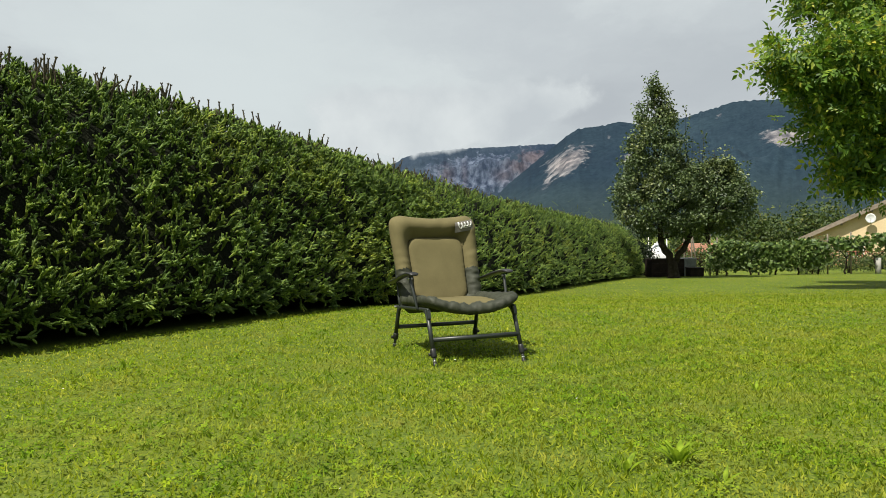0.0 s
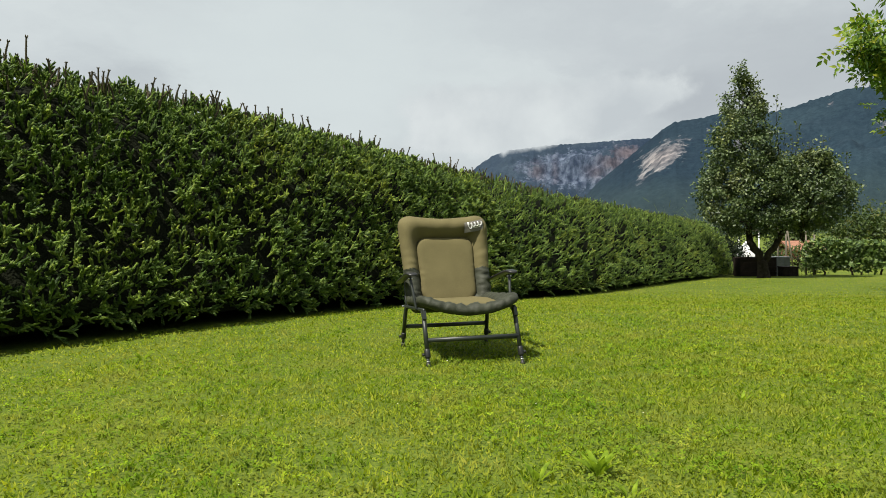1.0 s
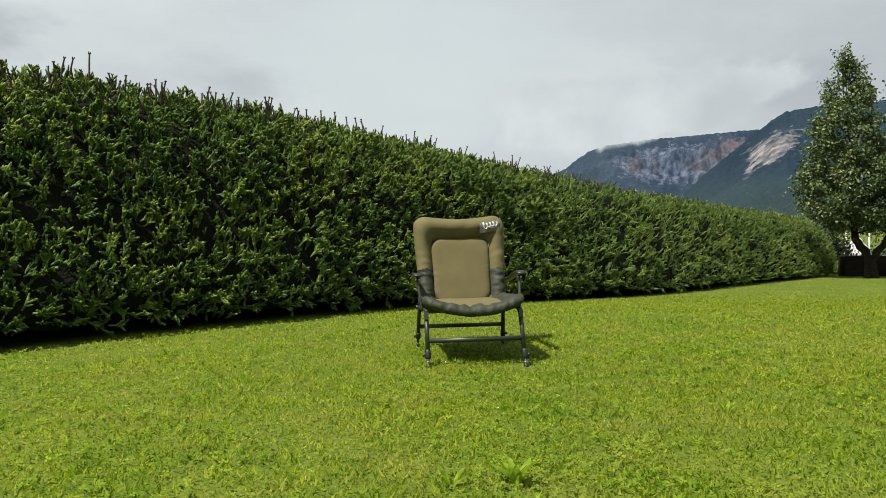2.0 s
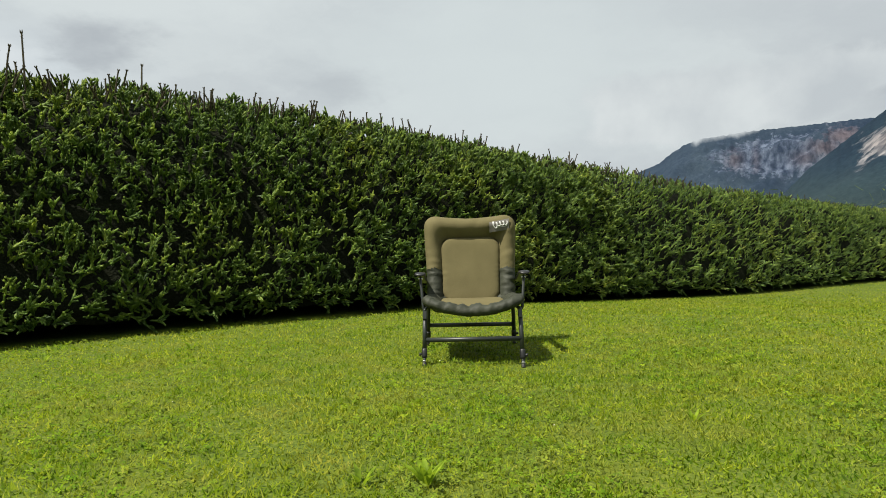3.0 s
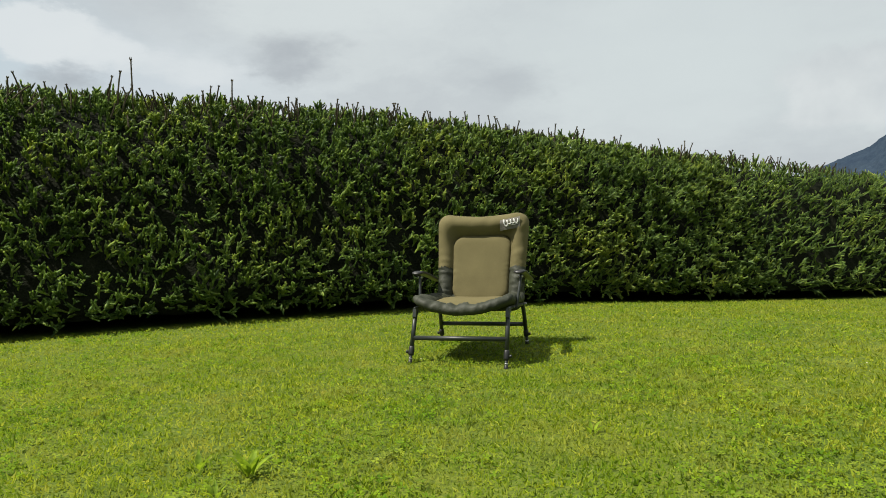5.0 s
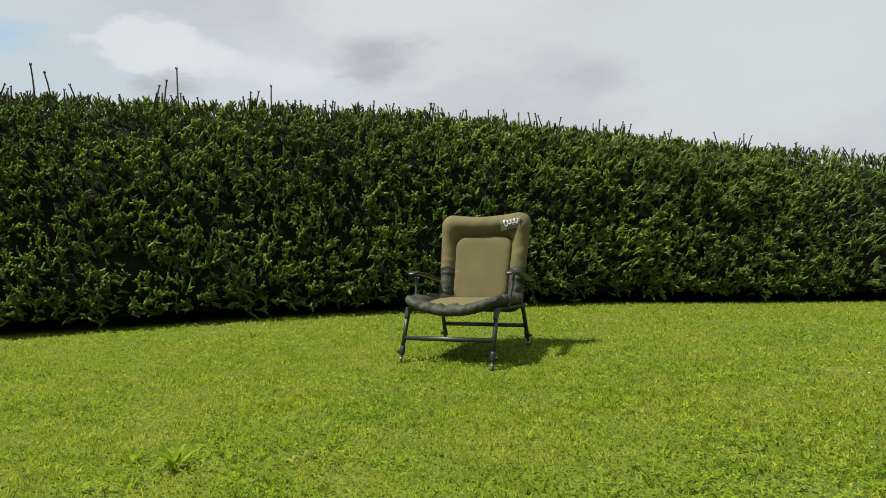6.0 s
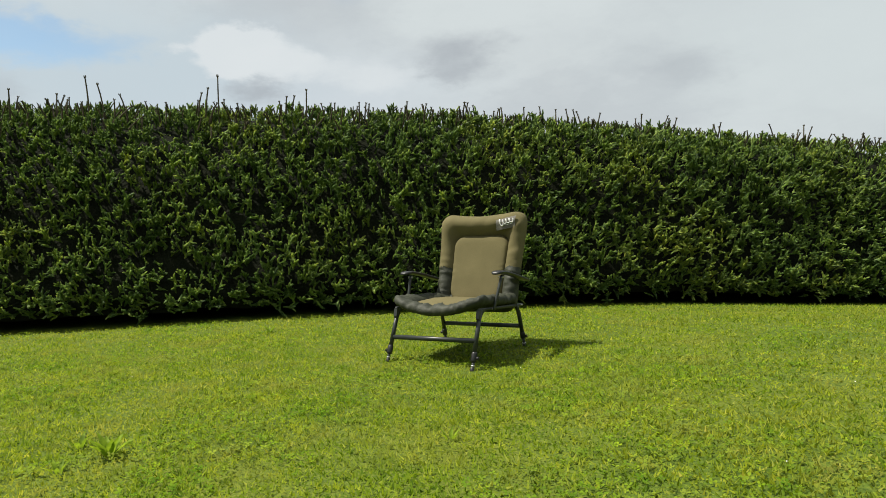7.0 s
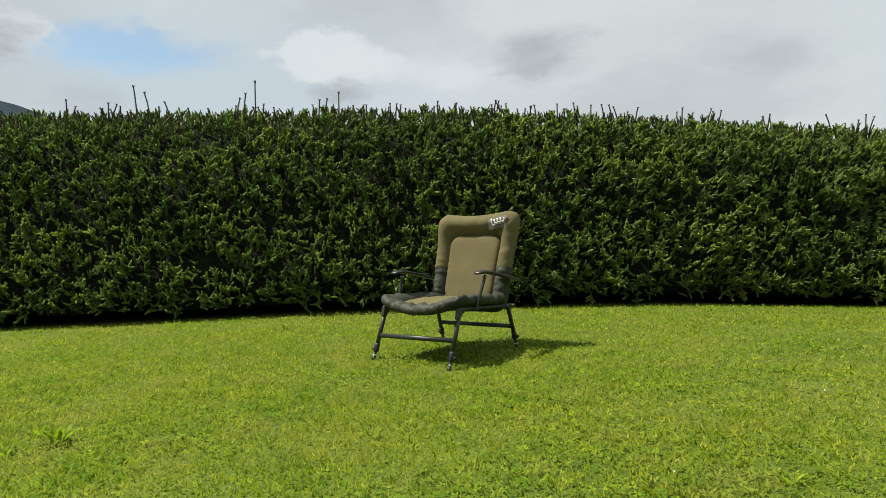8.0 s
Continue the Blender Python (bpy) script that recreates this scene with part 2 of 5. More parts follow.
GRASS = turf("grass_blades", ((0.0, (0.088, 0.142, 0.016)), (0.5, (0.190, 0.248, 0.020)), (0.92, (0.292, 0.335, 0.034)), (1.0, (0.36, 0.36, 0.08))), 0.45)
CLOVER = turf("clover_leaves", ((0.0, (0.115, 0.20, 0.018)), (0.6, (0.19, 0.28, 0.022)), (1.0, (0.26, 0.36, 0.022))), 0.4)
DOCK = leaves("dock_leaves", ((0.0, (0.23, 0.35, 0.025)), (1.0, (0.33, 0.43, 0.035))), 0.6, 0.45, 3.0, 0.15)
PETAL = surface("white_petals", (0.7, 0.7, 0.66), (0.8, 0.8, 0.77), 40, 0.8)
PEAR = leaves("pear_leaves", ((0.0, (0.036, 0.062, 0.022)), (0.6, (0.09, 0.13, 0.045)), (1.0, (0.20, 0.25, 0.11))), 0.45, 0.2, 0.5, 0.4)
WALNUT = leaves("walnut_leaves", ((0.0, (0.065, 0.13, 0.02)), (0.5, (0.135, 0.245, 0.03)), (0.85, (0.24, 0.33, 0.035)), (1.0, (0.40, 0.38, 0.05))), 0.5, 0.35, 0.6, 0.3)
VINE = leaves("vine_leaves", ((0.0, (0.045, 0.085, 0.02)), (0.6, (0.12, 0.19, 0.045)), (1.0, (0.23, 0.30, 0.09))), 0.5, 0.25, 0.8)
SHRUB = leaves("shrub_leaves", ((0.0, (0.03, 0.055, 0.012)), (0.7, (0.07, 0.11, 0.02)), (1.0, (0.12, 0.13, 0.03))), 0.6, 0.25, 0.5)
# near-black green: the shade on these bushes is put into the leaf colour
SHADE_LEAVES = leaves("shade_dark_leaves", ((0.0, (0.008, 0.016, 0.007)), (0.6, (0.016, 0.028, 0.011)), (1.0, (0.03, 0.045, 0.018))), 0.6, 0.1, 0.5, 0.2)
BARK = surface("dark_bark", (0.018, 0.015, 0.011), (0.055, 0.046, 0.035), 8, 0.95, 0, 0.9, 0.03, 45, 0.1)
LAWN = lawn_material()
# forest green shifted to blue: aerial haze is part of the colour
MOUNT_A = mountain_material("hazed_forest_mountain", (0.007, 0.017, 0.030), (0.019, 0.037, 0.055))
# blue, paler forest and blue rock tint carry the haze of distance
MOUNT_B = mountain_material("hazed_rocky_mountain", (0.018, 0.032, 0.056), (0.034, 0.052, 0.078), (0.24, 0.30, 0.41))
DARK_WOOD = surface("dark_stained_wood", (0.016, 0.012, 0.010), (0.04, 0.028, 0.022), 4, 0.85, 0, 0.5, 0.01, 25, 0.2)
GREY_WOOD = surface("weathered_wood", (0.16, 0.14, 0.11), (0.28, 0.25, 0.2), 6, 0.9, 0, 0.5, 0.005, 40, 0.2)
RENDER_YELLOW = surface("yellow_house_render", (0.70, 0.55, 0.33), (0.78, 0.63, 0.40), 0.8, 0.9, 0, 0.3, 0.01, 25, 0.2)
TILE = surface("clay_roof_tile", (0.24, 0.12, 0.08), (0.36, 0.18, 0.12), 3, 0.85, 0, 0.5, 0.02, 12, 0.2)
FASCIA = surface("grey_brown_fascia", (0.20, 0.16, 0.12), (0.30, 0.25, 0.2), 5, 0.8)
BRICK_RED = surface("red_painted_wood", (0.30, 0.10, 0.06), (0.40, 0.15, 0.09), 3, 0.8)
WHITE_PAINT = surface("white_paint", (0.62, 0.63, 0.63), (0.78, 0.79, 0.79), 3, 0.5)
CONCRETE = surface("pale_concrete", (0.32, 0.31, 0.29), (0.45, 0.44, 0.41), 4, 0.9, 0, 0.4, 0.01)
GREY_METAL = surface("grey_sheet_metal", (0.20, 0.21, 0.22), (0.32, 0.33, 0.34), 4, 0.45, 0.4)
GLASS_DARK = surface("dark_window_glass", (0.015, 0.018, 0.02), (0.03, 0.034, 0.038), 3, 0.08, 0, 0.02)


# ---- helpers of this scene ----


def part(name, bm, material, parent=None, label="", smooth=True):
    """Links a bmesh as one mesh object under a thing or under a part."""
    me = bpy.data.meshes.new(name)
    bmesh.ops.recalc_face_normals(bm, faces=bm.faces)
    bm.to_mesh(me)
    bm.free()
    me.materials.append(material)
    if smooth:
        me.shade_smooth()
    ob = new(name, me)
    ob.parent = parent
    return tagged(ob, label) if label else ob


def thing(name, at, label, category, turn=0.0, group="", kind=""):
    ob = new(name)
    ob.empty_display_size = 0.1
    ob.matrix_basis = pose(*at, 0, 0, turn)
    return tagged(ob, label, category, group, kind)


def raw_mesh(name, verts, faces, material, smooth=False):
    """A mesh from arrays of corners and of triangles."""
    me = bpy.data.meshes.new(name)
    verts, faces = np.asarray(verts, np.float32), np.asarray(faces, np.int32)
    k = faces.shape[1]
    me.vertices.add(len(verts))
    me.vertices.foreach_set("co", verts.ravel())
    me.loops.add(faces.size)
    me.loops.foreach_set("vertex_index", faces.ravel())
    me.polygons.add(len(faces))
    me.polygons.foreach_set("loop_start", np.arange(0, faces.size, k, dtype=np.int32))
    me.update(calc_edges=True)
    me.materials.append(material)
    if smooth:
        me.shade_smooth()
    return me


def frames(ways, spin):
    """Turning matrices whose z axes are the given ways, spun about them."""
    z = ways / np.linalg.norm(ways, axis=1, keepdims=True)
    ref = np.where(np.abs(z[:, 2:3]) > 0.95, np.array([[1.0, 0, 0]]), np.array([[0, 0, 1.0]]))
    x = np.cross(ref, z)
    x /= np.linalg.norm(x, axis=1, keepdims=True)
    y = np.cross(z, x)
    c, s = np.cos(spin)[:, None], np.sin(spin)[:, None]
    return np.stack([c * x + s * y, -s * x + c * y, z], axis=2)


def scattered(template, turns, places, sizes):
    """Many copies of a template, joined into arrays of corners and faces."""
    tv, tf = template
    tv = np.asarray(tv, float)
    verts = np.einsum("kij,nj->kni", turns * np.asarray(sizes)[:, None, None], tv) + places[:, None, :]
    faces = np.asarray(tf)[None] + (np.arange(len(places)) * len(tv))[:, None, None]
    return verts.reshape(-1, 3), faces.reshape(-1, np.asarray(tf).shape[1])


def joined(*pieces):
    verts, faces, n = [], [], 0
    for v, f in pieces:
        verts.append(v)
        faces.append(np.asarray(f) + n)
        n += len(v)
    return np.concatenate(verts), np.concatenate(faces)


def tube(bm, points, radii, n=10, caps=True):
    """A round bar through points, with a radius at each."""
    points = [Vector(p) for p in points]
    if not hasattr(radii, "__len__"):
        radii = [radii] * len(points)
    rings, side = [], None
    for i, p in enumerate(points):
        way = (points[min(i + 1, len(points) - 1)] - points[max(i - 1, 0)]).normalized()
        if side is None:
            side = way.orthogonal().normalized()
        side = (side - way * side.dot(way)).normalized()
        up = way.cross(side)
        rings.append([bm.verts.new(p + (side * math.cos(a) + up * math.sin(a)) * radii[i]) for a in (2 * math.pi * k / n for k in range(n))])
    for a, b in zip(rings, rings[1:]):
        for k in range(n):
            bm.faces.new((a[k], a[(k + 1) % n], b[(k + 1) % n], b[k]))
    if caps:
        bm.faces.new(list(reversed(rings[0])))
        bm.faces.new(rings[-1])
    return bm


def box(bm, lo, hi, bevel=0.0, m=None):
    made = bmesh.ops.create_cube(bm, size=1)["verts"]
    size = [b - a for a, b in zip(lo, hi)]
    mid = [(a + b) / 2 for a, b in zip(lo, hi)]
    bmesh.ops.scale(bm, vec=size, verts=made)
    bmesh.ops.translate(bm, vec=mid, verts=made)
    if m:
        bmesh.ops.transform(bm, matrix=m, verts=made)
    if bevel:
        edges = {e for v in made for e in v.link_edges}
        bmesh.ops.bevel(bm, geom=list(edges), offset=bevel, segments=2, affect="EDGES", profile=0.6)
    return bm


def smoothstep(a, b, x):
    t = min(max((x - a) / (b - a), 0.0), 1.0)
    return t * t * (3 - 2 * t)


def gz(x, y):
    """The lawn's height: level round the chair, then falling gently away along the hedge."""
    x, y = np.asarray(x, float), np.asarray(y, float)
    at = (4.5, 6.5, 7.5, 9.0, 10.0, 11.0, 13.5, 16.0, 21.0, 30.0, 38.0)
    fall = (0.0, 0.010, 0.035, 0.10, 0.17, 0.24, 0.40, 0.53, 0.70, 1.02, 1.32)
    drop = sum(np.interp(y + d, at, fall) for d in (-0.8, -0.4, 0.0, 0.4, 0.8)) / 5
    rise = -0.012 * np.clip(-x - 3.0, 0, 3) * np.exp(-np.clip(y - 4, 0, 50) / 3)
    bumps = 0.006 * np.sin(x * 1.3 + 0.5) * np.sin(y * 1.1 + 1.0)
    dip = -0.034 * np.exp(-((x - 0.62) ** 2 + (y - 4.40) ** 2) / 0.16)
    return dip - drop + rise + bumps * np.exp(-(np.abs(x) + np.abs(y)) / 60)


# ---- ground ----
def ground():
    steps = np.concatenate([np.linspace(-12, 20, 97), 20 + np.cumsum(np.geomspace(0.5, 900, 34))])
    low = -12 - np.cumsum(np.geomspace(0.5, 900, 34))
    axis = np.concatenate([low[::-1], steps])
    xs, ys = np.meshgrid(axis, axis)
    zs = gz(xs, ys)
    n = len(axis)
    i = np.arange(n * n).reshape(n, n)
    faces = np.stack([i[:-1, :-1], i[:-1, 1:], i[1:, 1:], i[1:, :-1]], -1).reshape(-1, 4)
    me = raw_mesh("ground", np.stack([xs, ys, zs], -1).reshape(-1, 3), faces, LAWN, True)
    tagged(new("ground", me), "mown green lawn sloping gently away from the chair", "lawn", kind="structure")


def blade_template(bend):
    return [(-0.5, 0, 0), (0.5, 0, 0), (0.34, bend * 0.35, 0.6), (-0.1, bend, 1.0)], [(0, 1, 2), (0, 2, 3)]


def lawn_spots(count, near, far, power, rng):
    """Places on the lawn, thinning out away from the open middle of the garden."""
    r = near + (far - near) * rng.random(count) ** power
    a = np.where(rng.random(count) < 0.75, rng.uniform(radians(-14), radians(174), count) + rng.normal(0, 0.25, count), rng.uniform(radians(170), radians(350), count))
    x, y = 2.4 + r * np.cos(a), 0.7 + r * np.sin(a)
    s = (x + 2.74) * 0.42 + (y - 5.13) * 0.908
    q = -(x + 2.74) * 0.908 + (y - 5.13) * 0.42
    fade = rng.random(count) > np.clip((r - near - 0.35 * (far - near)) / (0.65 * (far - near)), 0, 1)
    keep = fade & (q < 0.20 + np.clip(0.08 * (1.5 - s), 0, 0.8))
    return x[keep], y[keep]


def face_up(verts, faces):
    """Turns each triangle so that its front looks up."""
    a, b, c = verts[faces[:, 0]], verts[faces[:, 1]], verts[faces[:, 2]]
    down = np.cross(b - a, c - a)[:, 2] < 0
    faces[down] = faces[down][:, ::-1]
    return verts, faces


def upward(me, share, rng):
    """Bends the shading of small leaves towards the sky, as a thick sward shades."""
    n = len(me.vertices)
    normals = np.zeros(n * 3, np.float32)
    me.vertices.foreach_get("normal", normals)
    normals = normals.reshape(-1, 3)
    normals *= np.sign(normals[:, 2:3] + 1e-6)
    up = normals * (1 - share) + np.array((0, 0, share))
    up /= np.linalg.norm(up, axis=1, keepdims=True)
    me.normals_split_custom_set_from_vertices(up.tolist())


def grass():
    rng = np.random.default_rng(3)
    pieces = []
    for count, near, far, power, width, height, spread in ((500000, 0.0, 6.5, 0.66, 0.0085, 0.021, 0.75), (500000, 3.0, 17.0, 0.78, 0.012, 0.023, 0.9), (340000, 6.0, 50, 0.85, 0.024, 0.022, 1.3)):
        x, y = lawn_spots(count, near, far, power, rng)
        n = len(x)
        lean = rng.normal(0, spread, (n, 2))
        ways = np.stack([lean[:, 0], lean[:, 1], np.ones(n)], 1)
        turns = frames(ways, rng.uniform(0, 6.283, n))
        tuft = np.array([noise.noise((float(a) * 1.7, float(b) * 1.7, 0)) + 0.8 * noise.noise((float(a) * 8, float(b) * 8, 4)) for a, b in zip(x, y)])
        tall = height * rng.uniform(0.55, 1.3, n) * np.clip(1 + 0.5 * tuft, 0.45, 1.7)
        turns = turns * np.stack([np.full(n, width) * rng.uniform(0.7, 1.3, n), tall, tall], 1)[:, None, :]
        places = np.stack([x, y, gz(x, y) + rng.uniform(-0.004, 0.008, n)], 1)
        half = n // 2
        for bend, lot in ((0.35, slice(0, half)), (0.75, slice(half, n))):
            template = blade_template(bend) if width < 0.005 else ([(-0.5, 0, 0), (0.5, 0, 0), (0, bend, 1.0)], [(0, 1, 2)])
            pieces.append(scattered(template, turns[lot], places[lot], np.ones(len(places[lot]))))
    me = raw_mesh("grass", *face_up(*joined(*pieces)), GRASS, True)
    upward(me, 0.72, rng)
    tagged(new("grass", me), "short mown bright green grass with dry yellowish tips", "grass", kind="stuff")


def clover():
    rng = np.random.default_rng(4)
    tv, tf = [(0, 0, 0)], []
    for k in range(3):
        a = k * 2.094
        d, e = np.array([math.cos(a), math.sin(a)]), np.array([-math.sin(a), math.cos(a)])
        b = len(tv)
        for l, w, z in ((0.75, -0.42, 0.08), (1.05, 0.0, 0.16), (0.75, 0.42, 0.08)):
            tv.append((*(d * l + e * w), z))
        tf += [(0, b, b + 1), (0, b + 1, b + 2)]
    x, y = lawn_spots(98000, 0.7, 9.5, 0.70, rng)
    clump = np.array([noise.noise((float(a) * 0.9 + 7, float(b) * 0.9, 3)) + 0.5 * noise.noise((float(a) * 3, float(b) * 3, 9)) for a, b in zip(x, y)])
    keep = clump > -0.04
    x, y = x[keep], y[keep]
    n = len(x)
    ways = np.stack([rng.normal(0, 0.35, n), rng.normal(0, 0.35, n), np.ones(n)], 1)
    places = np.stack([x, y, gz(x, y) + rng.uniform(0.010, 0.032, n)], 1)
    me = raw_mesh("clover", *scattered((tv, tf), frames(ways, rng.uniform(0, 6.3, n)), places, rng.uniform(0.008, 0.017, n)), CLOVER)
    upward(me, 0.4, rng)
    tagged(new("clover", me), "patches of small green clover leaves in the lawn", "clover", kind="stuff")


def leaf_template(width, fold, curl, rows=4):
    """A pointed leaf along x, one long, folded along its rib."""
    tv, tf = [], []
    for i in range(rows + 1):
        t = i / rows
        w = width * math.sin(math.pi * min(max(t ** 0.8, 0.02), 0.985))
        z = -curl * t * t
        tv += [(t, -w, z + fold * w), (t, 0, z), (t, w, z + fold * w)]
    for i in range(rows):
        a = 3 * i
        tf += [(a, a + 3, a + 4), (a, a + 4, a + 1), (a + 1, a + 4, a + 5), (a + 1, a + 5, a + 2)]
    return np.array(tv), tf


def kite_leaf(width, fold, droop):
    """A small folded leaf along x, one long."""
    return np.array(((0, 0, 0), (0.42, -width, fold * width), (1, 0, -droop), (0.42, width, fold * width))), [(0, 1, 2), (0, 2, 3)]


def dock_plant(x, y, size, count, seed):
    rng = np.random.default_rng(seed)
    weed = thing("dock_plant", (x, y, float(gz(x, y))), "low broad-leaved weed with upright bright green leaves", "weed", group="weeds in the lawn")
    for k in range(count):
        tv, tf = leaf_template(0.16, 0.5, 0.34)
        a, lift = k * 2.4 + rng.uniform(-0.4, 0.4), rng.uniform(0.9, 1.4)
        m = Euler((0, -lift, a)).to_matrix()
        verts = [m @ (Vector(v) * size * rng.uniform(0.85, 1.0)) + Vector((0.015 * math.cos(a), 0.015 * math.sin(a), 0.0)) for v in tv]
        leaf = new("leaf", raw_mesh("leaf", *face_up(np.array([tuple(v) for v in verts]), np.array(tf)), DOCK, True))
        leaf.parent = weed


def daisies():
    rng = np.random.default_rng(11)
    tv, tf = [(0, 0, 0.15)], []
    for k in range(8):
        tv.append((math.cos(k * 0.785), math.sin(k * 0.785), 0))
    tf = [(0, k + 1, (k + 1) % 8 + 1) for k in range(8)]
    x, y = lawn_spots(220, 1.2, 14, 0.6, rng)
    n = len(x)
    ways = np.stack([rng.normal(0, 0.3, n), rng.normal(0, 0.3, n), np.ones(n)], 1)
    places = np.stack([x, y, gz(x, y) + rng.uniform(0.035, 0.06, n)], 1)
    me = raw_mesh("lawn_flowers", *scattered((tv, tf), frames(ways, rng.uniform(0, 6, n)), places, rng.uniform(0.002, 0.005, n)), PETAL)
    tagged(new("lawn_flowers", me), "tiny white clover flowers scattered in the grass", "flowers", kind="stuff")


# ---- hedge ----
def hedge_point(s, q):
    q = q + np.clip(0.08 * (1.5 - s), 0, 0.75)
    return -2.74 + 0.42 * s - 0.908 * q, 5.13 + 0.908 * s + 0.42 * q


def hedge_top(s):
    """Height of the hedge's ridge above the datum."""
    return np.interp(s, (-9, -3.5, 0, 3.2, 6.5, 12, 28), (2.76, 2.70, 2.61, 2.40, 2.15, 1.88, 1.40))


PROFILE_Q = np.array((0.13, 0.07, 0.02, 0.0, 0.16, 0.33, 0.49, 0.70, 0.95, 1.30, 1.8, 2.3, 2.6, 2.7))
PROFILE_H = np.array((0.0, 0.03, 0.08, 0.12, 0.30, 0.48, 0.65, 0.80, 0.91, 0.985, 1.0, 0.97, 0.8, 0.0))
CUT_LEN = np.concatenate([[0], np.cumsum(np.hypot(np.diff(PROFILE_Q), np.diff(PROFILE_H) * 2.4))])


def hedge_surface(s, c):
    """A place on the hedge's outside: s along it, c up over it (metres of cut outline)."""
    q, h = np.interp(c, CUT_LEN, PROFILE_Q), np.interp(c, CUT_LEN, PROFILE_H)
    q = np.where(h > 0.12, q * (1 + 0.35 * np.clip((4.0 - s) / 4.5, 0, 1)), q)
    x, y = hedge_point(s, q)
    base = gz(x, y)
    return np.stack([x, y, base + h * (hedge_top(s) - base)], -1)


def hedge_normal(s, c):
    e = 0.02
    a = hedge_surface(s + e, c) - hedge_surface(s - e, c)
    b = hedge_surface(s, c + e) - hedge_surface(s, c - e)
    n = np.cross(a, b)
    return n / np.linalg.norm(n, axis=-1, keepdims=True)


def shoot(start, way, length, width, steps, sides, rng):
    """A blunt needled shoot, one connected piece: a ribbed finger with needles standing off its edges."""
    way = Vector(way).normalized()
    side = way.orthogonal().normalized()
    up = way.cross(side)
    start = Vector(start)
    tv, tf, twist = [], [], rng.uniform(0, 6.283)
    for i in range(steps):
        t = i / (steps - 0.55)
        w = 0.62 * width * (0.7 + 0.5 * math.sin(2.6 * t + 0.3)) * rng.uniform(0.85, 1.15)
        for k in range(sides):
            a = twist + 6.283 * (k + 0.3 * i) / sides
            tv.append(tuple(start + way * length * t + (side * math.cos(a) + up * math.sin(a)) * w))
    tv.append(tuple(start + way * length))
    tip = len(tv) - 1
    for i in range(steps - 1):
        for k in range(sides):
            a, b = i * sides + k, i * sides + (k + 1) % sides
            tf += [(a, b, b + sides), (a, b + sides, a + sides)]
    last = (steps - 1) * sides
    tf += [(last + k, last + (k + 1) % sides, tip) for k in range(sides)]
    for i in range(steps):
        for k in range(sides):
            a = twist + 6.283 * (k + 0.3 * i + 0.5) / sides
            t = min(1.04, (i + 0.9) / (steps - 0.55))
            tv.append(tuple(start + way * length * t + (side * math.cos(a) + up * math.sin(a)) * width * rng.uniform(0.8, 1.2) * (1 - 0.35 * t)))
            tf.append((i * sides + k, i * sides + (k + 1) % sides, len(tv) - 1))
    return np.array(tv), tf


def spray(rng, shoots, steps, sides):
    """A branchlet of a clipped spruce: a main shoot with side shoots in a flat fan."""
    pieces = [shoot((0, 0, -0.05), (0.05, 0, 1), 0.125, 0.0165, steps, sides, rng)]
    for k in range(shoots - 1):
        up = -0.035 + 0.085 * (k // 2 + 1) / (shoots / 2)
        lean = (1 if k % 2 else -1) * rng.uniform(0.45, 0.95)
        pieces.append(shoot((0, 0, up), (lean, rng.uniform(-0.4, 0.4), 0.9), rng.uniform(0.055, 0.09), 0.0150, steps, sides, rng))
    return joined(*pieces)


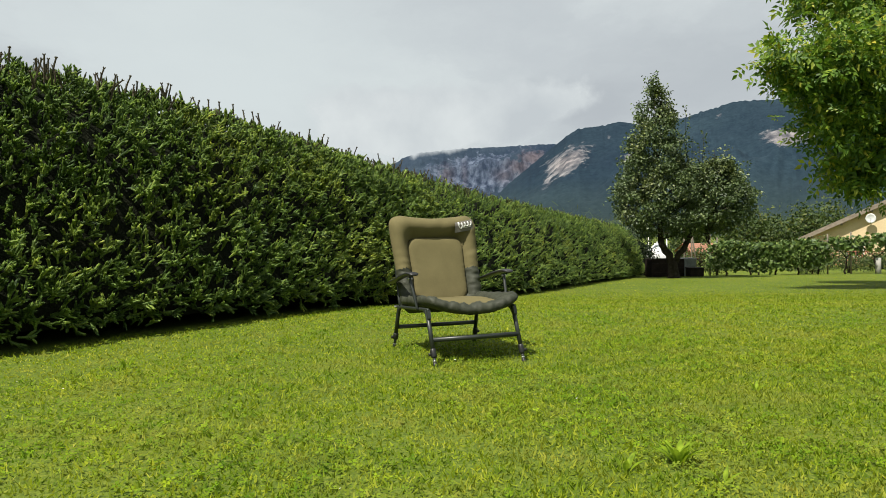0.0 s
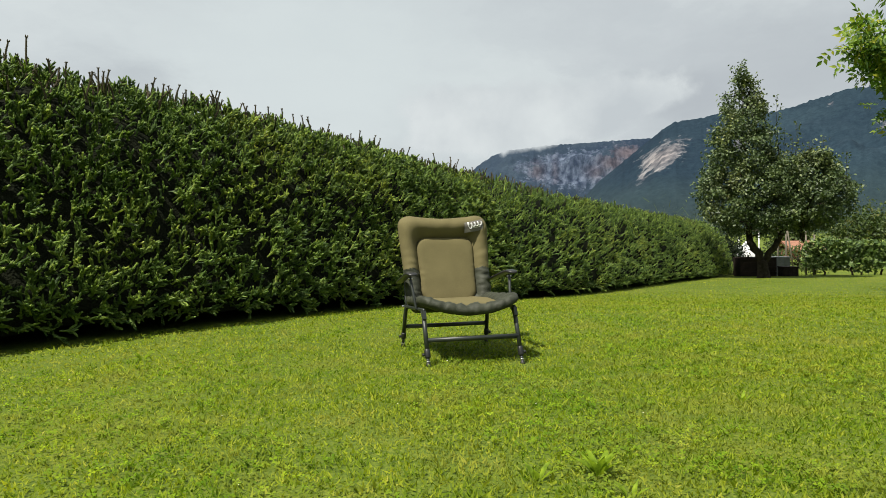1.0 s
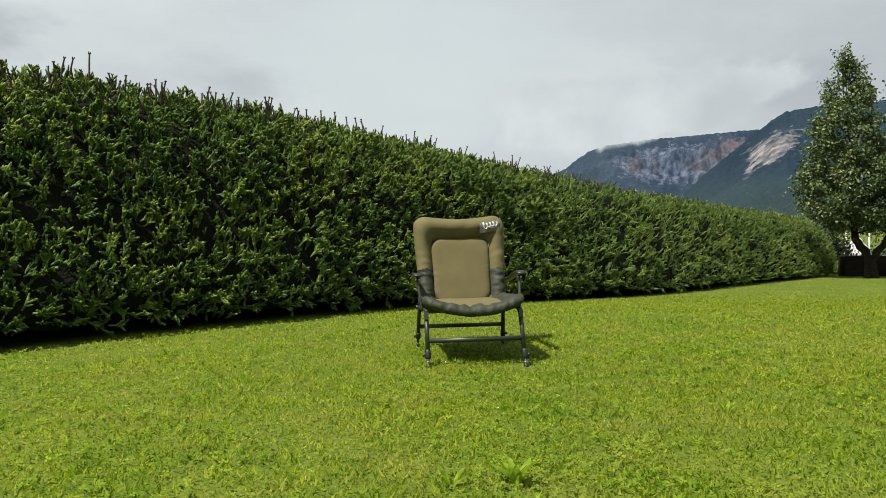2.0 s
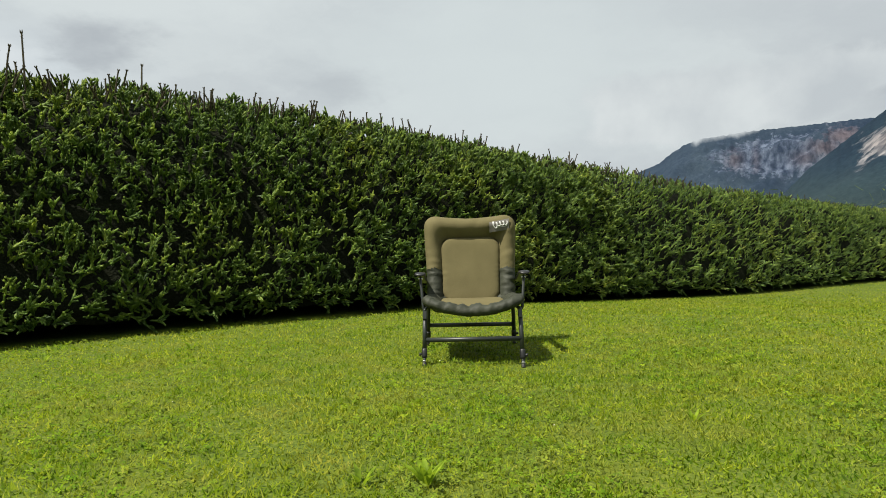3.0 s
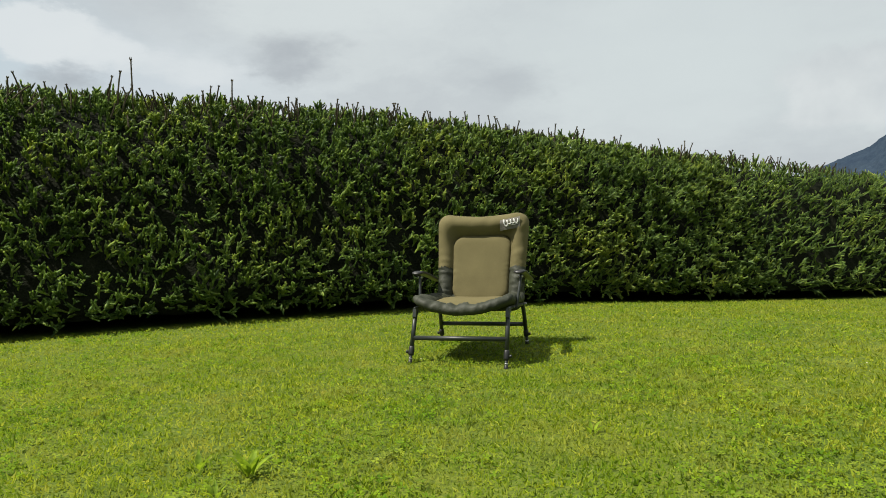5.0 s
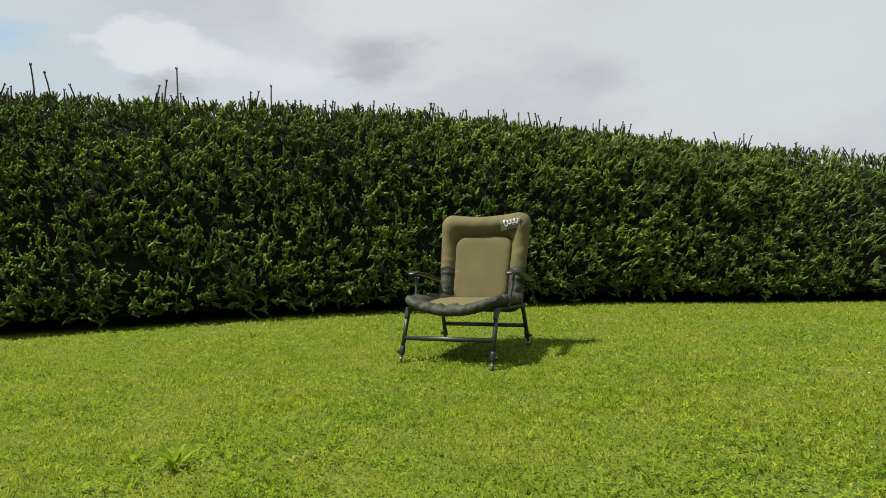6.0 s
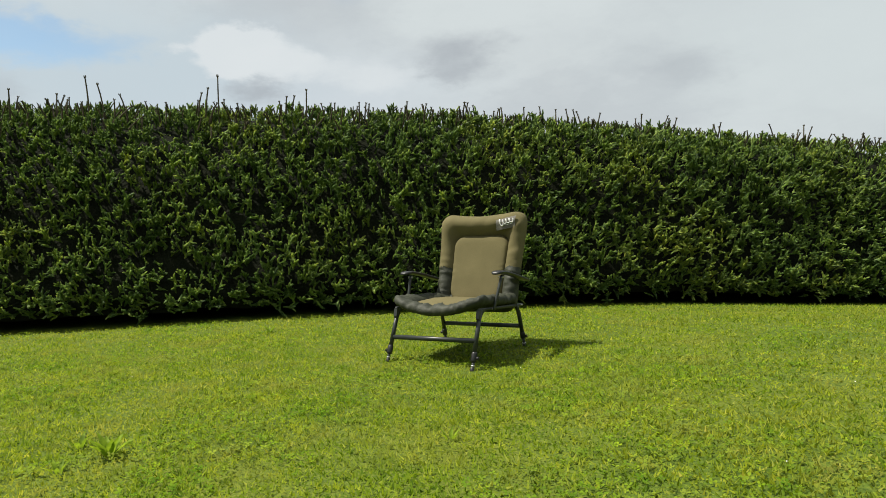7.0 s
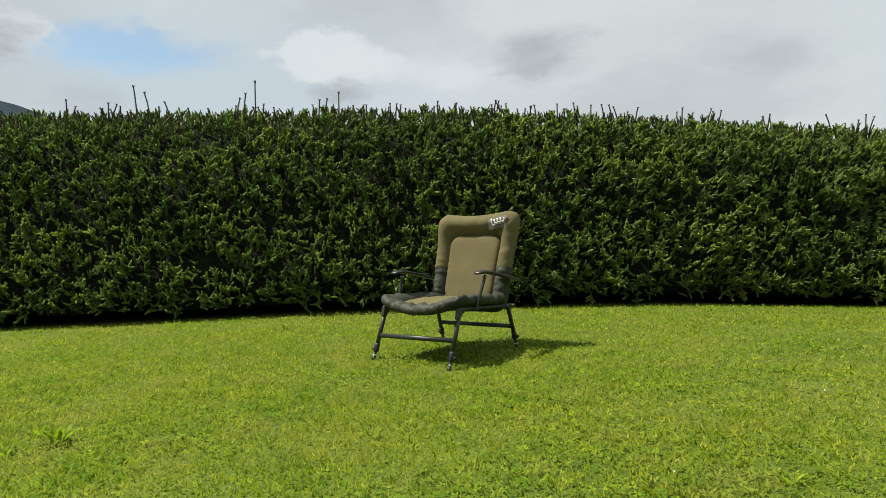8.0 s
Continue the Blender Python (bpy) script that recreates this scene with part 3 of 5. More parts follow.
def hedge():
    rng = np.random.default_rng(21)
    row = thing("hedge", (0, 0, 0), "long clipped dark green spruce hedge with shaggy shoots on top", "hedge")
    # inner mass of twigs, coloured near-black to give the shade inside the hedge
    ss, cs = np.arange(-9, 30.1, 0.14), np.linspace(0, CUT_LEN[-1], 34)
    S, C = np.meshgrid(ss, cs, indexing="ij")
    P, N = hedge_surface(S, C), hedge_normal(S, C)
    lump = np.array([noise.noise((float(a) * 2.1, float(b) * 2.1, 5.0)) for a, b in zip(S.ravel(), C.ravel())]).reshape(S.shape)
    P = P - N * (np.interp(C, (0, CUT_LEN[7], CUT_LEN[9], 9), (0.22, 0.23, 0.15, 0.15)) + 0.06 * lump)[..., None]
    n, m = S.shape
    i = np.arange(n * m).reshape(n, m)
    faces = np.stack([i[:-1, :-1], i[1:, :-1], i[1:, 1:], i[:-1, 1:]], -1).reshape(-1, 4)
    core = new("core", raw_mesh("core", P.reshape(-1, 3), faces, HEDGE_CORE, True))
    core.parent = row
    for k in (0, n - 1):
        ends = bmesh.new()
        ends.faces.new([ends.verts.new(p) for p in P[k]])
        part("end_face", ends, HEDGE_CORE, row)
    # sprays of needles over the outside
    pieces = []
    top_c = CUT_LEN[9] + 0.4
    for lo, hi, per_m2, kinds, size in ((-4.9, 8.0, 215, [spray(rng, 5, 3, 3) for _ in range(8)], 0.98), (8.0, 29.9, 78, [spray(rng, 4, 2, 3) for _ in range(5)], 1.15)):
        count = int((hi - lo) * top_c * per_m2)
        s, c = rng.uniform(lo, hi, count), rng.uniform(0.06, top_c, count)
        gap = np.array([noise.noise((float(a) * 2.1, float(b) * 2.1, 5.0)) * 0.6 + 0.55 * noise.noise((float(a) * 5.5, float(b) * 5.5, 1.0)) for a, b in zip(s, c)])
        low = np.clip((c - 0.06) / 0.42, 0, 1)
        keep = (rng.random(count) < np.clip(1.0 + 1.2 * gap + 0.5 * (c > CUT_LEN[7]), 0.2, 1))
        s, c, gap = s[keep], c[keep], gap[keep]
        n = len(s)
        p, nn = hedge_surface(s, c), hedge_normal(s, c)
        along = np.array((0.42, 0.908, 0.0))
        ways = nn * rng.uniform(0.6, 1.2, (n, 1)) + np.array((0, 0, 1.0)) * rng.uniform(0.0, 0.95, (n, 1)) + along * rng.normal(0.1, 0.45, (n, 1)) + rng.normal(0, 0.2, (n, 3))
        p = p + nn * (-0.085 + 0.16 * gap + np.where(rng.random(n) < 0.3, -0.10, 0.0) + rng.normal(0, 0.042, n) - 0.08 * (1 - low[keep]))[:, None]
        turns, sizes = frames(ways, rng.uniform(0, 6.283, n)), size * rng.uniform(0.7, 1.25, n)
        kind = rng.integers(0, len(kinds), n)
        for k, template in enumerate(kinds):
            pieces.append(scattered(template, turns[kind == k], p[kind == k], sizes[kind == k]))
    # upright shoots along the ridge
    count = 1000
    s, c = np.where(rng.random(count) < 0.75, rng.uniform(-7, 9, count), rng.uniform(9, 28, count)), rng.normal(CUT_LEN[9] + 0.1, 0.16, count)
    ways = np.stack([rng.normal(0, 0.35, count), rng.normal(0, 0.35, count), np.ones(count)], 1)
    thin = shoot((0, 0, -0.04), (0.04, 0.02, 1), 0.145, 0.0125, 5, 3, rng)
    fringe = scattered(thin, frames(ways, rng.uniform(0, 6.283, count)), hedge_surface(s, c) - np.array((0, 0, 0.03)), rng.uniform(0.7, 1.35, count))
    # the far end of the row
    count = 900
    q, h = rng.uniform(0.1, 2.5, count), rng.uniform(0.08, 1.0, count)
    top = np.interp(q, PROFILE_Q[2:], PROFILE_H[2:])
    keep = (h < top) & (h > np.interp(q, (0, 0.12, 0.27, 0.45, 0.68, 0.95, 1.3), (0.2, 0.0, 0.0, 0.0, 0.0, 0.0, 0.0)))
    q, h = q[keep], h[keep]
    x, y = hedge_point(np.full(len(q), 30.0), q)
    base = gz(x, y)
    p = np.stack([x, y, base + h * (hedge_top(30.0) - base)], 1)
    ways = np.array((0.42, 0.908, 0.5)) + rng.normal(0, 0.4, p.shape)
    pieces.append(scattered(spray(rng, 4, 2, 3), frames(ways, rng.uniform(0, 6, len(q))), p, rng.uniform(1.1, 1.7, len(q))))
    foliage = tagged(new("foliage", raw_mesh("foliage", *joined(*pieces), SPRUCE)), "dense dark green spruce needles", kind="stuff")
    foliage.parent = row
    ridge = tagged(new("ridge_growth", raw_mesh("ridge_growth", *fringe, TWIG_GREEN)), "thin brownish green shoots along the top", kind="stuff")
    ridge.parent = row
    # bare leaders that have outgrown the last cut
    kinds = []
    for k in range(7):
        bm = bmesh.new()
        bend = [rng.uniform(-0.06, 0.06) for _ in range(2)]
        points = [(bend[0] * t * t, bend[1] * t * t, t) for t in (0, 0.25, 0.5, 0.75, 1.0)]
        tube(bm, points, [0.011, 0.0105, 0.0095, 0.009, 0.008], 5)
        for j in range(46):
            t = rng.uniform(0.05, 0.98)
            a = rng.uniform(0, 6.283)
            o = Vector((bend[0] * t * t, bend[1] * t * t, t))
            d = Vector((math.cos(a), math.sin(a), 0.9))
            w = Vector((-math.sin(a), math.cos(a), 0)) * 0.005
            bm.faces.new([bm.verts.new(v) for v in (o - w, o + w, o + d * 0.022)])
        for j in range(3):
            a = j * 2.1
            tube(bm, [(bend[0], bend[1], 0.985), (bend[0] + 0.010 * math.cos(a), bend[1] + 0.010 * math.sin(a), 1.02), (bend[0] + 0.012 * math.cos(a), bend[1] + 0.012 * math.sin(a), 1.06)], [0.007, 0.0075, 0.003], 5)
        me = bpy.data.meshes.new("leader")
        bm.to_mesh(me)
        bm.free()
        me.materials.append(TWIG)
        kinds.append(me)
    spots = [(s, 1.4, length) for s, length in ((-2.57, 0.35), (-2.4, 0.27), (-1.04, 0.41), (-1.2, 0.24), (-1.3, 0.19), (0.04, 0.24), (-0.15, 0.16), (-0.23, 0.14), (0.27, 0.08), (0.71, 0.11), (0.78, 0.1), (1.55, 0.12), (2.08, 0.17), (2.95, 0.17), (3.2, 0.19), (3.42, 0.18), (3.6, 0.19), (3.72, 0.19), (4.04, 0.16), (5.07, 0.19), (5.18, 0.17), (-2.94, 0.14), (-2.13, 0.15), (-3.46, 0.19), (6.92, 0.2), (7.45, 0.22))]
    TALL = len(spots)
    for _ in range(400):
        s = rng.uniform(-6.5, 12) if rng.random() < 0.93 else rng.uniform(14, 27)
        spots.append((s, rng.normal(1.42, 0.17), min(0.20, 0.055 + rng.gamma(1.5, 0.042))))
    for k, (s, q, length) in enumerate(spots):
        c = float(np.interp(q / (1 + 0.35 * np.clip((4.0 - s) / 4.5, 0, 1)), PROFILE_Q[3:11], CUT_LEN[3:11]))
        p = hedge_surface(np.array(s), np.array(c))
        if k < TALL:
            length = float(np.interp(s, (-9, -3.5, 0, 3.2, 6.5, 12), (2.66, 2.60, 2.53, 2.37, 2.15, 1.88))) + length - p[2]
        twig = new("leader_twig", kinds[int(rng.integers(7))])
        twig.parent = row
        lean = rng.normal(0, 16, 2) * (0.12 if k < TALL else 1.0)
        twig.matrix_basis = pose(p[0], p[1], p[2] - 0.08, lean[0], lean[1], rng.uniform(0, 360)) @ Matrix.Diagonal((1, 1, length + 0.08, 1))


# ---- chair ----
def rounded_ring(hw, lo, hi, r, d, top=1.0, low=1.0):
    """Points round a rounded rectangle that is drawn in by d (by other shares of d at its far and near ends)."""
    hw, hi, lo = hw - d, hi - d * top, lo + d * low
    r = max(r - d * 0.32, 0.022)
    out = []
    corners = ((hw - r, hi - r, 0), (-hw + r, hi - r, 90), (-hw + r, lo + r, 180), (hw - r, lo + r, 270))
    for k, (cx, cy, a0) in enumerate(corners):
        for j in range(17):
            a = radians(a0 + 90 * j / 16)
            out.append((cx + r * math.cos(a), cy + r * math.sin(a)))
        nx, ny, a1 = corners[(k + 1) % 4]
        a = radians(a1)
        e = (nx + r * math.cos(a), ny + r * math.sin(a))
        sx, sy = out[-1]
        for j in range(1, 48):
            out.append((sx + (e[0] - sx) * j / 48, sy + (e[1] - sy) * j / 48))
    return out


def cushion(profile, ring_of, place, keep=None, first_cap=False, last_cap=False):
    """Rings lofted through a profile of (drawn in by, height)."""
    bm = bmesh.new()
    rings = []
    for d, h in profile:
        rings.append([(a, b, bm.verts.new(place(a, b, h, d))) for a, b in ring_of(d)])
    n = len(rings[0])
    for r0, r1 in zip(rings, rings[1:]):
        for k in range(n):
            quad = (r0[k], r0[(k + 1) % n], r1[(k + 1) % n], r1[k])
            if keep is None or keep(sum(v[0] for v in quad) / 4, sum(v[1] for v in quad) / 4):
                bm.faces.new([v[2] for v in quad])
    for cap, ring in ((first_cap, rings[0]), (last_cap, rings[-1])):
        if cap:
            a0, b0 = sum(v[0] for v in ring) / n, sum(v[1] for v in ring) / n
            previous = ring
            d, h = profile[-1] if ring is rings[-1] else profile[0]
            for share in (0.75, 0.5, 0.25):
                inner = [(a0 + (a - a0) * share, b0 + (b - b0) * share) for a, b, _ in ring]
                inner = [(a, b, bm.verts.new(place(a, b, h, d + 0.1))) for a, b in inner]
                for k in range(n):
                    bm.faces.new([previous[k][2], previous[(k + 1) % n][2], inner[(k + 1) % n][2], inner[k][2]])
                previous = inner
            centre = bm.verts.new(place(a0, b0, h, d + 0.1))
            for k in range(n):
                bm.faces.new([previous[k][2], previous[(k + 1) % n][2], centre])
    loose = [v for v in bm.verts if not v.link_faces]
    bmesh.ops.delete(bm, geom=loose, context="VERTS")
    return bm


def folds(a, b, scale, size, seed):
    return size * noise.noise((a * scale + seed, b * scale, seed))


def creases(a, b, scale, size, seed):
    """Sharp-edged folds of thin cloth."""
    return size * (0.45 - abs(noise.noise((a * scale + seed, b * scale, seed))) * 2.2)


def back_place(a, b, h, d):
    """From the back cushion's own plane to the chair: reclined, waisted, with a dip in the top edge."""
    a2 = a * (0.935 + 0.065 * smoothstep(0.15, 0.7, b))
    b2 = b + (0.030 * min((a / 0.30) ** 2, 1.3) - 0.018) * smoothstep(0.45, 0.72, b)
    sleeve = 1 - smoothstep(0.27, 0.32, b)
    edge = smoothstep(0.19, 0.05, d)
    h = h + edge * (folds(a, b * 2.2, 11, 0.006, 1.0) + sleeve * (folds(a, b * 2.5, 13, 0.010, 4.0) + creases(a, b * 1.7, 16, 0.008, 9.0)) + sleeve * 0.0015 * math.sin(b * 95 + a * 25 + 4 * noise.noise((a * 9, b * 9, 2))))
    h += 0.004 * noise.noise((a * 6, b * 6, 8)) * (1 - edge)
    h *= 1 + 0.6 * edge * smoothstep(0.46, 0.62, b) * (h > 0)
    gather = smoothstep(0.20, 0.29, b) * (1 - smoothstep(0.32, 0.42, b))
    h += edge * gather * 0.003 * math.sin(b * 170 + 6 * noise.noise((a * 7, b * 7, 5)))
    h -= 0.025
    a2 += edge * sleeve * 0.002 * math.sin(b * 120 + 1.5)
    return (a2, 0.221 + 0.319 * b2 - 0.948 * h, 0.30 + 0.948 * b2 + 0.319 * h)


def seat_place(a, b, h, d):
    u = a / 0.34
    front = smoothstep(0.02, -0.32, b)
    edge = smoothstep(0.17, 0.05, d)
    z = 0.385 + h - 0.055 * (b + 0.1)
    z += front * (0.016 * u * u - 0.052 * (1 - u * u))
    z -= 0.012 * (1 - u * u)
    z += edge * (0.25 + 0.75 * smoothstep(-0.03, 0.015, h)) * (folds(a, b, 14, 0.010, 3.0) + creases(a * 1.5, b, 12, 0.010, 13.0) + creases(a * 1.7, b * 0.8, 26, 0.007, 5.0) + 0.0025 * math.sin(a * 70 + 5 * noise.noise((a * 8, b * 8, 4))) * front + 0.003 * math.sin(b * 80))
    out = edge * folds(a, b, 22, 0.014, 6.0)
    return (a * (1 + out), b - 0.012 * front * (1 - u * u) + out, z)


def stitched_mark(parent):
    """The white script mark on the headrest: one flowing line of loops with a stroke beneath."""
    def on_bolster(a, b, lift):
        ring = 0.072 - (b - 0.625) * 0.7
        h = 0.052 - 5.0 * (ring - 0.065) ** 2 + lift
        return Vector(back_place(a, b, h, 0.07))
    bm = bmesh.new()
    cols, rows = 14, 7
    grid = [[bm.verts.new(on_bolster(0.150 + 0.150 * i / cols, 0.570 + 0.080 * j / rows + 0.012 * i / cols, 0.0055)) for j in range(rows + 1)] for i in range(cols + 1)]
    for i in range(cols):
        for j in range(rows):
            bm.faces.new((grid[i][j], grid[i + 1][j], grid[i + 1][j + 1], grid[i][j + 1]))
    patch = part("logo_patch", bm, PATCH, parent, "small patch with a white flowing stitched mark")
    bm = bmesh.new()
    line = []
    for i in range(90):
        t = i / 89
        swing = 0.026 if t < 0.25 else 0.015
        line.append(on_bolster(0.176 + 0.106 * t + 0.0095 * math.cos(t * 26 + 0.5), 0.622 + 0.008 * t + swing * math.sin(t * 26), 0.008))
    tube(bm, line, 0.0044, 5)
    part("logo_stitching", bm, THREAD, patch, "white stitching")
    bm = bmesh.new()
    tube(bm, [on_bolster(0.190 + 0.095 * k / 8, 0.5985 + 0.009 * k / 8 + 0.002 * math.sin(k * 0.8), 0.008) for k in range(9)], 0.0016, 5)
    part("logo_underline", bm, THREAD, patch, "white stitching")


def chair():
    seat = thing("folding_armchair", (0.090, 4.784, 0.006), "olive padded folding fishing chair with dark metal legs on the lawn", "chair", 22.0)

    # padded back
    back_ring = lambda d: rounded_ring(0.355, -0.03, 0.725, 0.10, d, 1.32, 0.6)
    bolster = [(0.20, -0.045), (0.10, -0.052), (0.03, -0.048), (0.008, -0.034), (0.0, -0.010), (0.006, 0.016), (0.018, 0.034), (0.038, 0.047), (0.062, 0.052), (0.086, 0.046), (0.106, 0.030), (0.122, 0.008), (0.132, -0.008)]
    back = part("headrest_bolster", cushion(bolster, back_ring, back_place, lambda a, b: b > 0.298 + 0.05 * (abs(a) - 0.3), True), FLEECE, seat, "olive fleece bolster round the back")
    part("bolster_sleeve", cushion(bolster, back_ring, back_place, lambda a, b: b <= 0.298 + 0.05 * (abs(a) - 0.3) and a > -0.002), NYLON, back, "creased dark green nylon sleeve")
    part("bolster_sleeve", cushion(bolster, back_ring, back_place, lambda a, b: b <= 0.298 + 0.05 * (abs(a) - 0.3) and a <= -0.002), NYLON, back, "creased dark green nylon sleeve")
    pad = [(0.126, -0.012), (0.129, 0.004), (0.136, 0.016), (0.150, 0.023), (0.175, 0.026)]
    pad_ring = lambda d: rounded_ring(0.358, -0.03, 0.725, 0.135, d, 1.32, 0.6)
    part("back_pad", cushion(pad, pad_ring, back_place, None, False, True), FLEECE, back, "flat olive fleece back panel")
    stitched_mark(back)

    # seat cushion
    seat_ring = lambda d: rounded_ring(0.342, -0.352, 0.31, 0.085, d, 0.4, 1.0)
    rim = [(0.20, -0.036), (0.08, -0.040), (0.03, -0.038), (0.008, -0.028), (0.0, -0.010), (0.005, 0.010), (0.018, 0.025), (0.042, 0.033), (0.066, 0.034), (0.09, 0.028), (0.108, 0.016), (0.120, 0.000), (0.126, -0.010)]
    rim_part = part("seat_cushion", cushion(rim, seat_ring, seat_place, None, True), NYLON, seat, "creased dark green nylon seat cushion")
    panel = [(0.120, -0.014), (0.123, 0.000), (0.131, 0.008), (0.150, 0.012), (0.18, 0.013)]
    part("seat_panel", cushion(panel, seat_ring, seat_place, None, False, True), FLEECE, rim_part, "olive fleece seat panel")

    # steel frame
    for x in (-1, 1):
        u = 0.318 * x - 0.007
        bm = bmesh.new()
        tube(bm, [(u, -0.30, 0.338), (u, -0.28, 0.338), (u, 0.39, 0.302), (u, 0.415, 0.301)], [0.008, 0.0115, 0.0115, 0.008], 10)
        rail = part("seat_rail", bm, STEEL, seat)
        for v in (-0.12, 0.36):
            bm = bmesh.new()
            z = 0.338 - 0.0537 * (v + 0.28)
            tube(bm, [(u + 0.006 * x, v, z), (u + 0.024 * x, v, z)], [0.0075, 0.006], 8)
            part("rivet", bm, ZINC, rail)
        # gusset between rail and front leg
        bm = bmesh.new()
        flat = [(-0.205, 0.334), (-0.30, 0.336), (-0.315, 0.285), (-0.295, 0.262), (-0.262, 0.305)]
        sides = [[bm.verts.new((u + t, v, z)) for v, z in flat] for t in (-0.012, 0.012)]
        bm.faces.new(sides[0])
        bm.faces.new(list(reversed(sides[1])))
        for k in range(5):
            bm.faces.new((sides[0][k], sides[1][k], sides[1][(k + 1) % 5], sides[0][(k + 1) % 5]))
        part("gusset", bm, STEEL, seat, smooth=False)
        for name, top, foot, mid in (("front_leg", (u, -0.268, 0.335), (u * 1.01, -0.420, -0.014 if x < 0 else -0.036), 0.71), ("back_leg", (u * 1.01, 0.318, 0.300), (u * 1.04, 0.404, -0.006), 0.66)):
            a, b = Vector(top), Vector(foot)
            at = lambda t: a.lerp(b, t)
            bm = bmesh.new()
            if name == "back_leg":
                tube(bm, [(u, 0.285, 0.312), (u, 0.322, 0.285), at(0.22), at(mid)], [0.014, 0.0148, 0.0148, 0.0148], 12)
            else:
                tube(bm, [at(0), at(mid)], 0.0148, 12)
            leg = part(name, bm, STEEL, seat)
            bm = bmesh.new()
            tube(bm, [at(mid - 0.02), at(mid), at(mid + 0.03), at(mid + 0.12), at(mid + 0.135)], [0.0165, 0.019, 0.0195, 0.0195, 0.0165], 12)
            part("collar", bm, PLASTIC, leg, "black plastic clamp")
            bm = bmesh.new()
            k = at(mid + 0.075)
            tube(bm, [k, k + Vector((0.018 * x, 0, 0)), k + Vector((0.026 * x, 0, 0)), k + Vector((0.034 * x, 0, 0))], [0.006, 0.006, 0.012, 0.010], 8)
            part("wing_screw", bm, PLASTIC, leg, "black plastic wing screw")
            bm = bmesh.new()
            tube(bm, [at(mid + 0.13), at(0.93)], 0.0105, 10)
            part("inner_tube", bm, STEEL, leg)
            bm = bmesh.new()
            tube(bm, [at(0.895), at(0.902), at(0.914), at(0.922)], [0.010, 0.0135, 0.0135, 0.010], 10)
            part("nut", bm, ZINC, leg, "shiny zinc nut")
            bm = bmesh.new()
            tube(bm, [at(0.92), at(0.95), at(0.985), at(1.0)], [0.0115, 0.0135, 0.017, 0.016], 14)
            part("foot", bm, PLASTIC, leg, "black swivel foot")
        # back post and arm
        bm = bmesh.new()
        tube(bm, [(u, 0.285, 0.305), (u, 0.315, 0.36), (u * 0.99, 0.355, 0.48), (u * 0.97, 0.44, 0.74), (u * 0.95, 0.49, 0.90)], 0.0115, 10)
        part("back_post", bm, STEEL, seat)
        bm = bmesh.new()
        arm_u = 0.362 * x
        tube(bm, [(0.338 * x, -0.128, 0.318), (0.342 * x, -0.125, 0.335), (arm_u, -0.045, 0.525), (arm_u, -0.035, 0.545)], [0.008, 0.0105, 0.0105, 0.009], 10)
        strut = part("arm_strut", bm, STEEL, seat)
        bm = bmesh.new()
        tube(bm, [(arm_u - 0.016, -0.042, 0.533), (arm_u + 0.016, -0.042, 0.533)], 0.0075, 8)
        part("hinge_pin", bm, ZINC, strut)
        bm = bmesh.new()
        rows = []
        for v, z, w, t in ((-0.140, 0.561, 0.010, 0.005), (-0.134, 0.564, 0.026, 0.009), (-0.115, 0.568, 0.037, 0.0115), (-0.07, 0.570, 0.040, 0.012), (0.0, 0.562, 0.037, 0.012), (0.10, 0.545, 0.032, 0.012), (0.20, 0.524, 0.030, 0.012), (0.30, 0.502, 0.029, 0.012), (0.37, 0.487, 0.028, 0.011), (0.405, 0.480, 0.022, 0.009), (0.418, 0.478, 0.009, 0.005)):
            rows.append([bm.verts.new((arm_u + w * math.copysign(abs(math.cos(k * 0.5236)) ** 0.7, math.cos(k * 0.5236)), v, z + t * math.copysign(abs(math.sin(k * 0.5236)) ** 0.8, math.sin(k * 0.5236)))) for k in range(12)])
        for r0, r1 in zip(rows, rows[1:]):
            for k in range(12):
                bm.faces.new((r0[k], r0[(k + 1) % 12], r1[(k + 1) % 12], r1[k]))
        bm.faces.new(rows[0])
        bm.faces.new(rows[-1])
        part("armrest", bm, PLASTIC, seat, "black plastic armrest")
    for name, v, z, r in (("front_crossbar", -0.346, 0.147, 0.0158), ("back_crossbar", 0.366, 0.150, 0.0155)):
        bm = bmesh.new()
        tube(bm, [(-0.325, v, z), (0.311, v, z)], r, 12)
        part(name, bm, STEEL, seat)
    bm = bmesh.new()
    tube(bm, [(-0.302, 0.49, 0.90), (-0.27, 0.497, 0.92), (0, 0.497, 0.92), (0.27, 0.497, 0.92), (0.302, 0.49, 0.90)], 0.0115, 10)
    part("back_top_bar", bm, STEEL, seat)


# ---- trees and garden plants ----
def limb(bm, a, b, r0, r1, rng, sway=0.12, steps=5, n=6):
    a, b = Vector(a), Vector(b)
    length = (b - a).length
    points, radii = [], []
    for i in range(steps + 1):
        t = i / steps
        off = Vector(rng.normal(0, 1, 3)) * sway * length * math.sin(math.pi * t) * 0.5
        points.append(a.lerp(b, t) + off)
        radii.append(r0 + (r1 - r0) * t)
    tube(bm, points, radii, n)
    return points


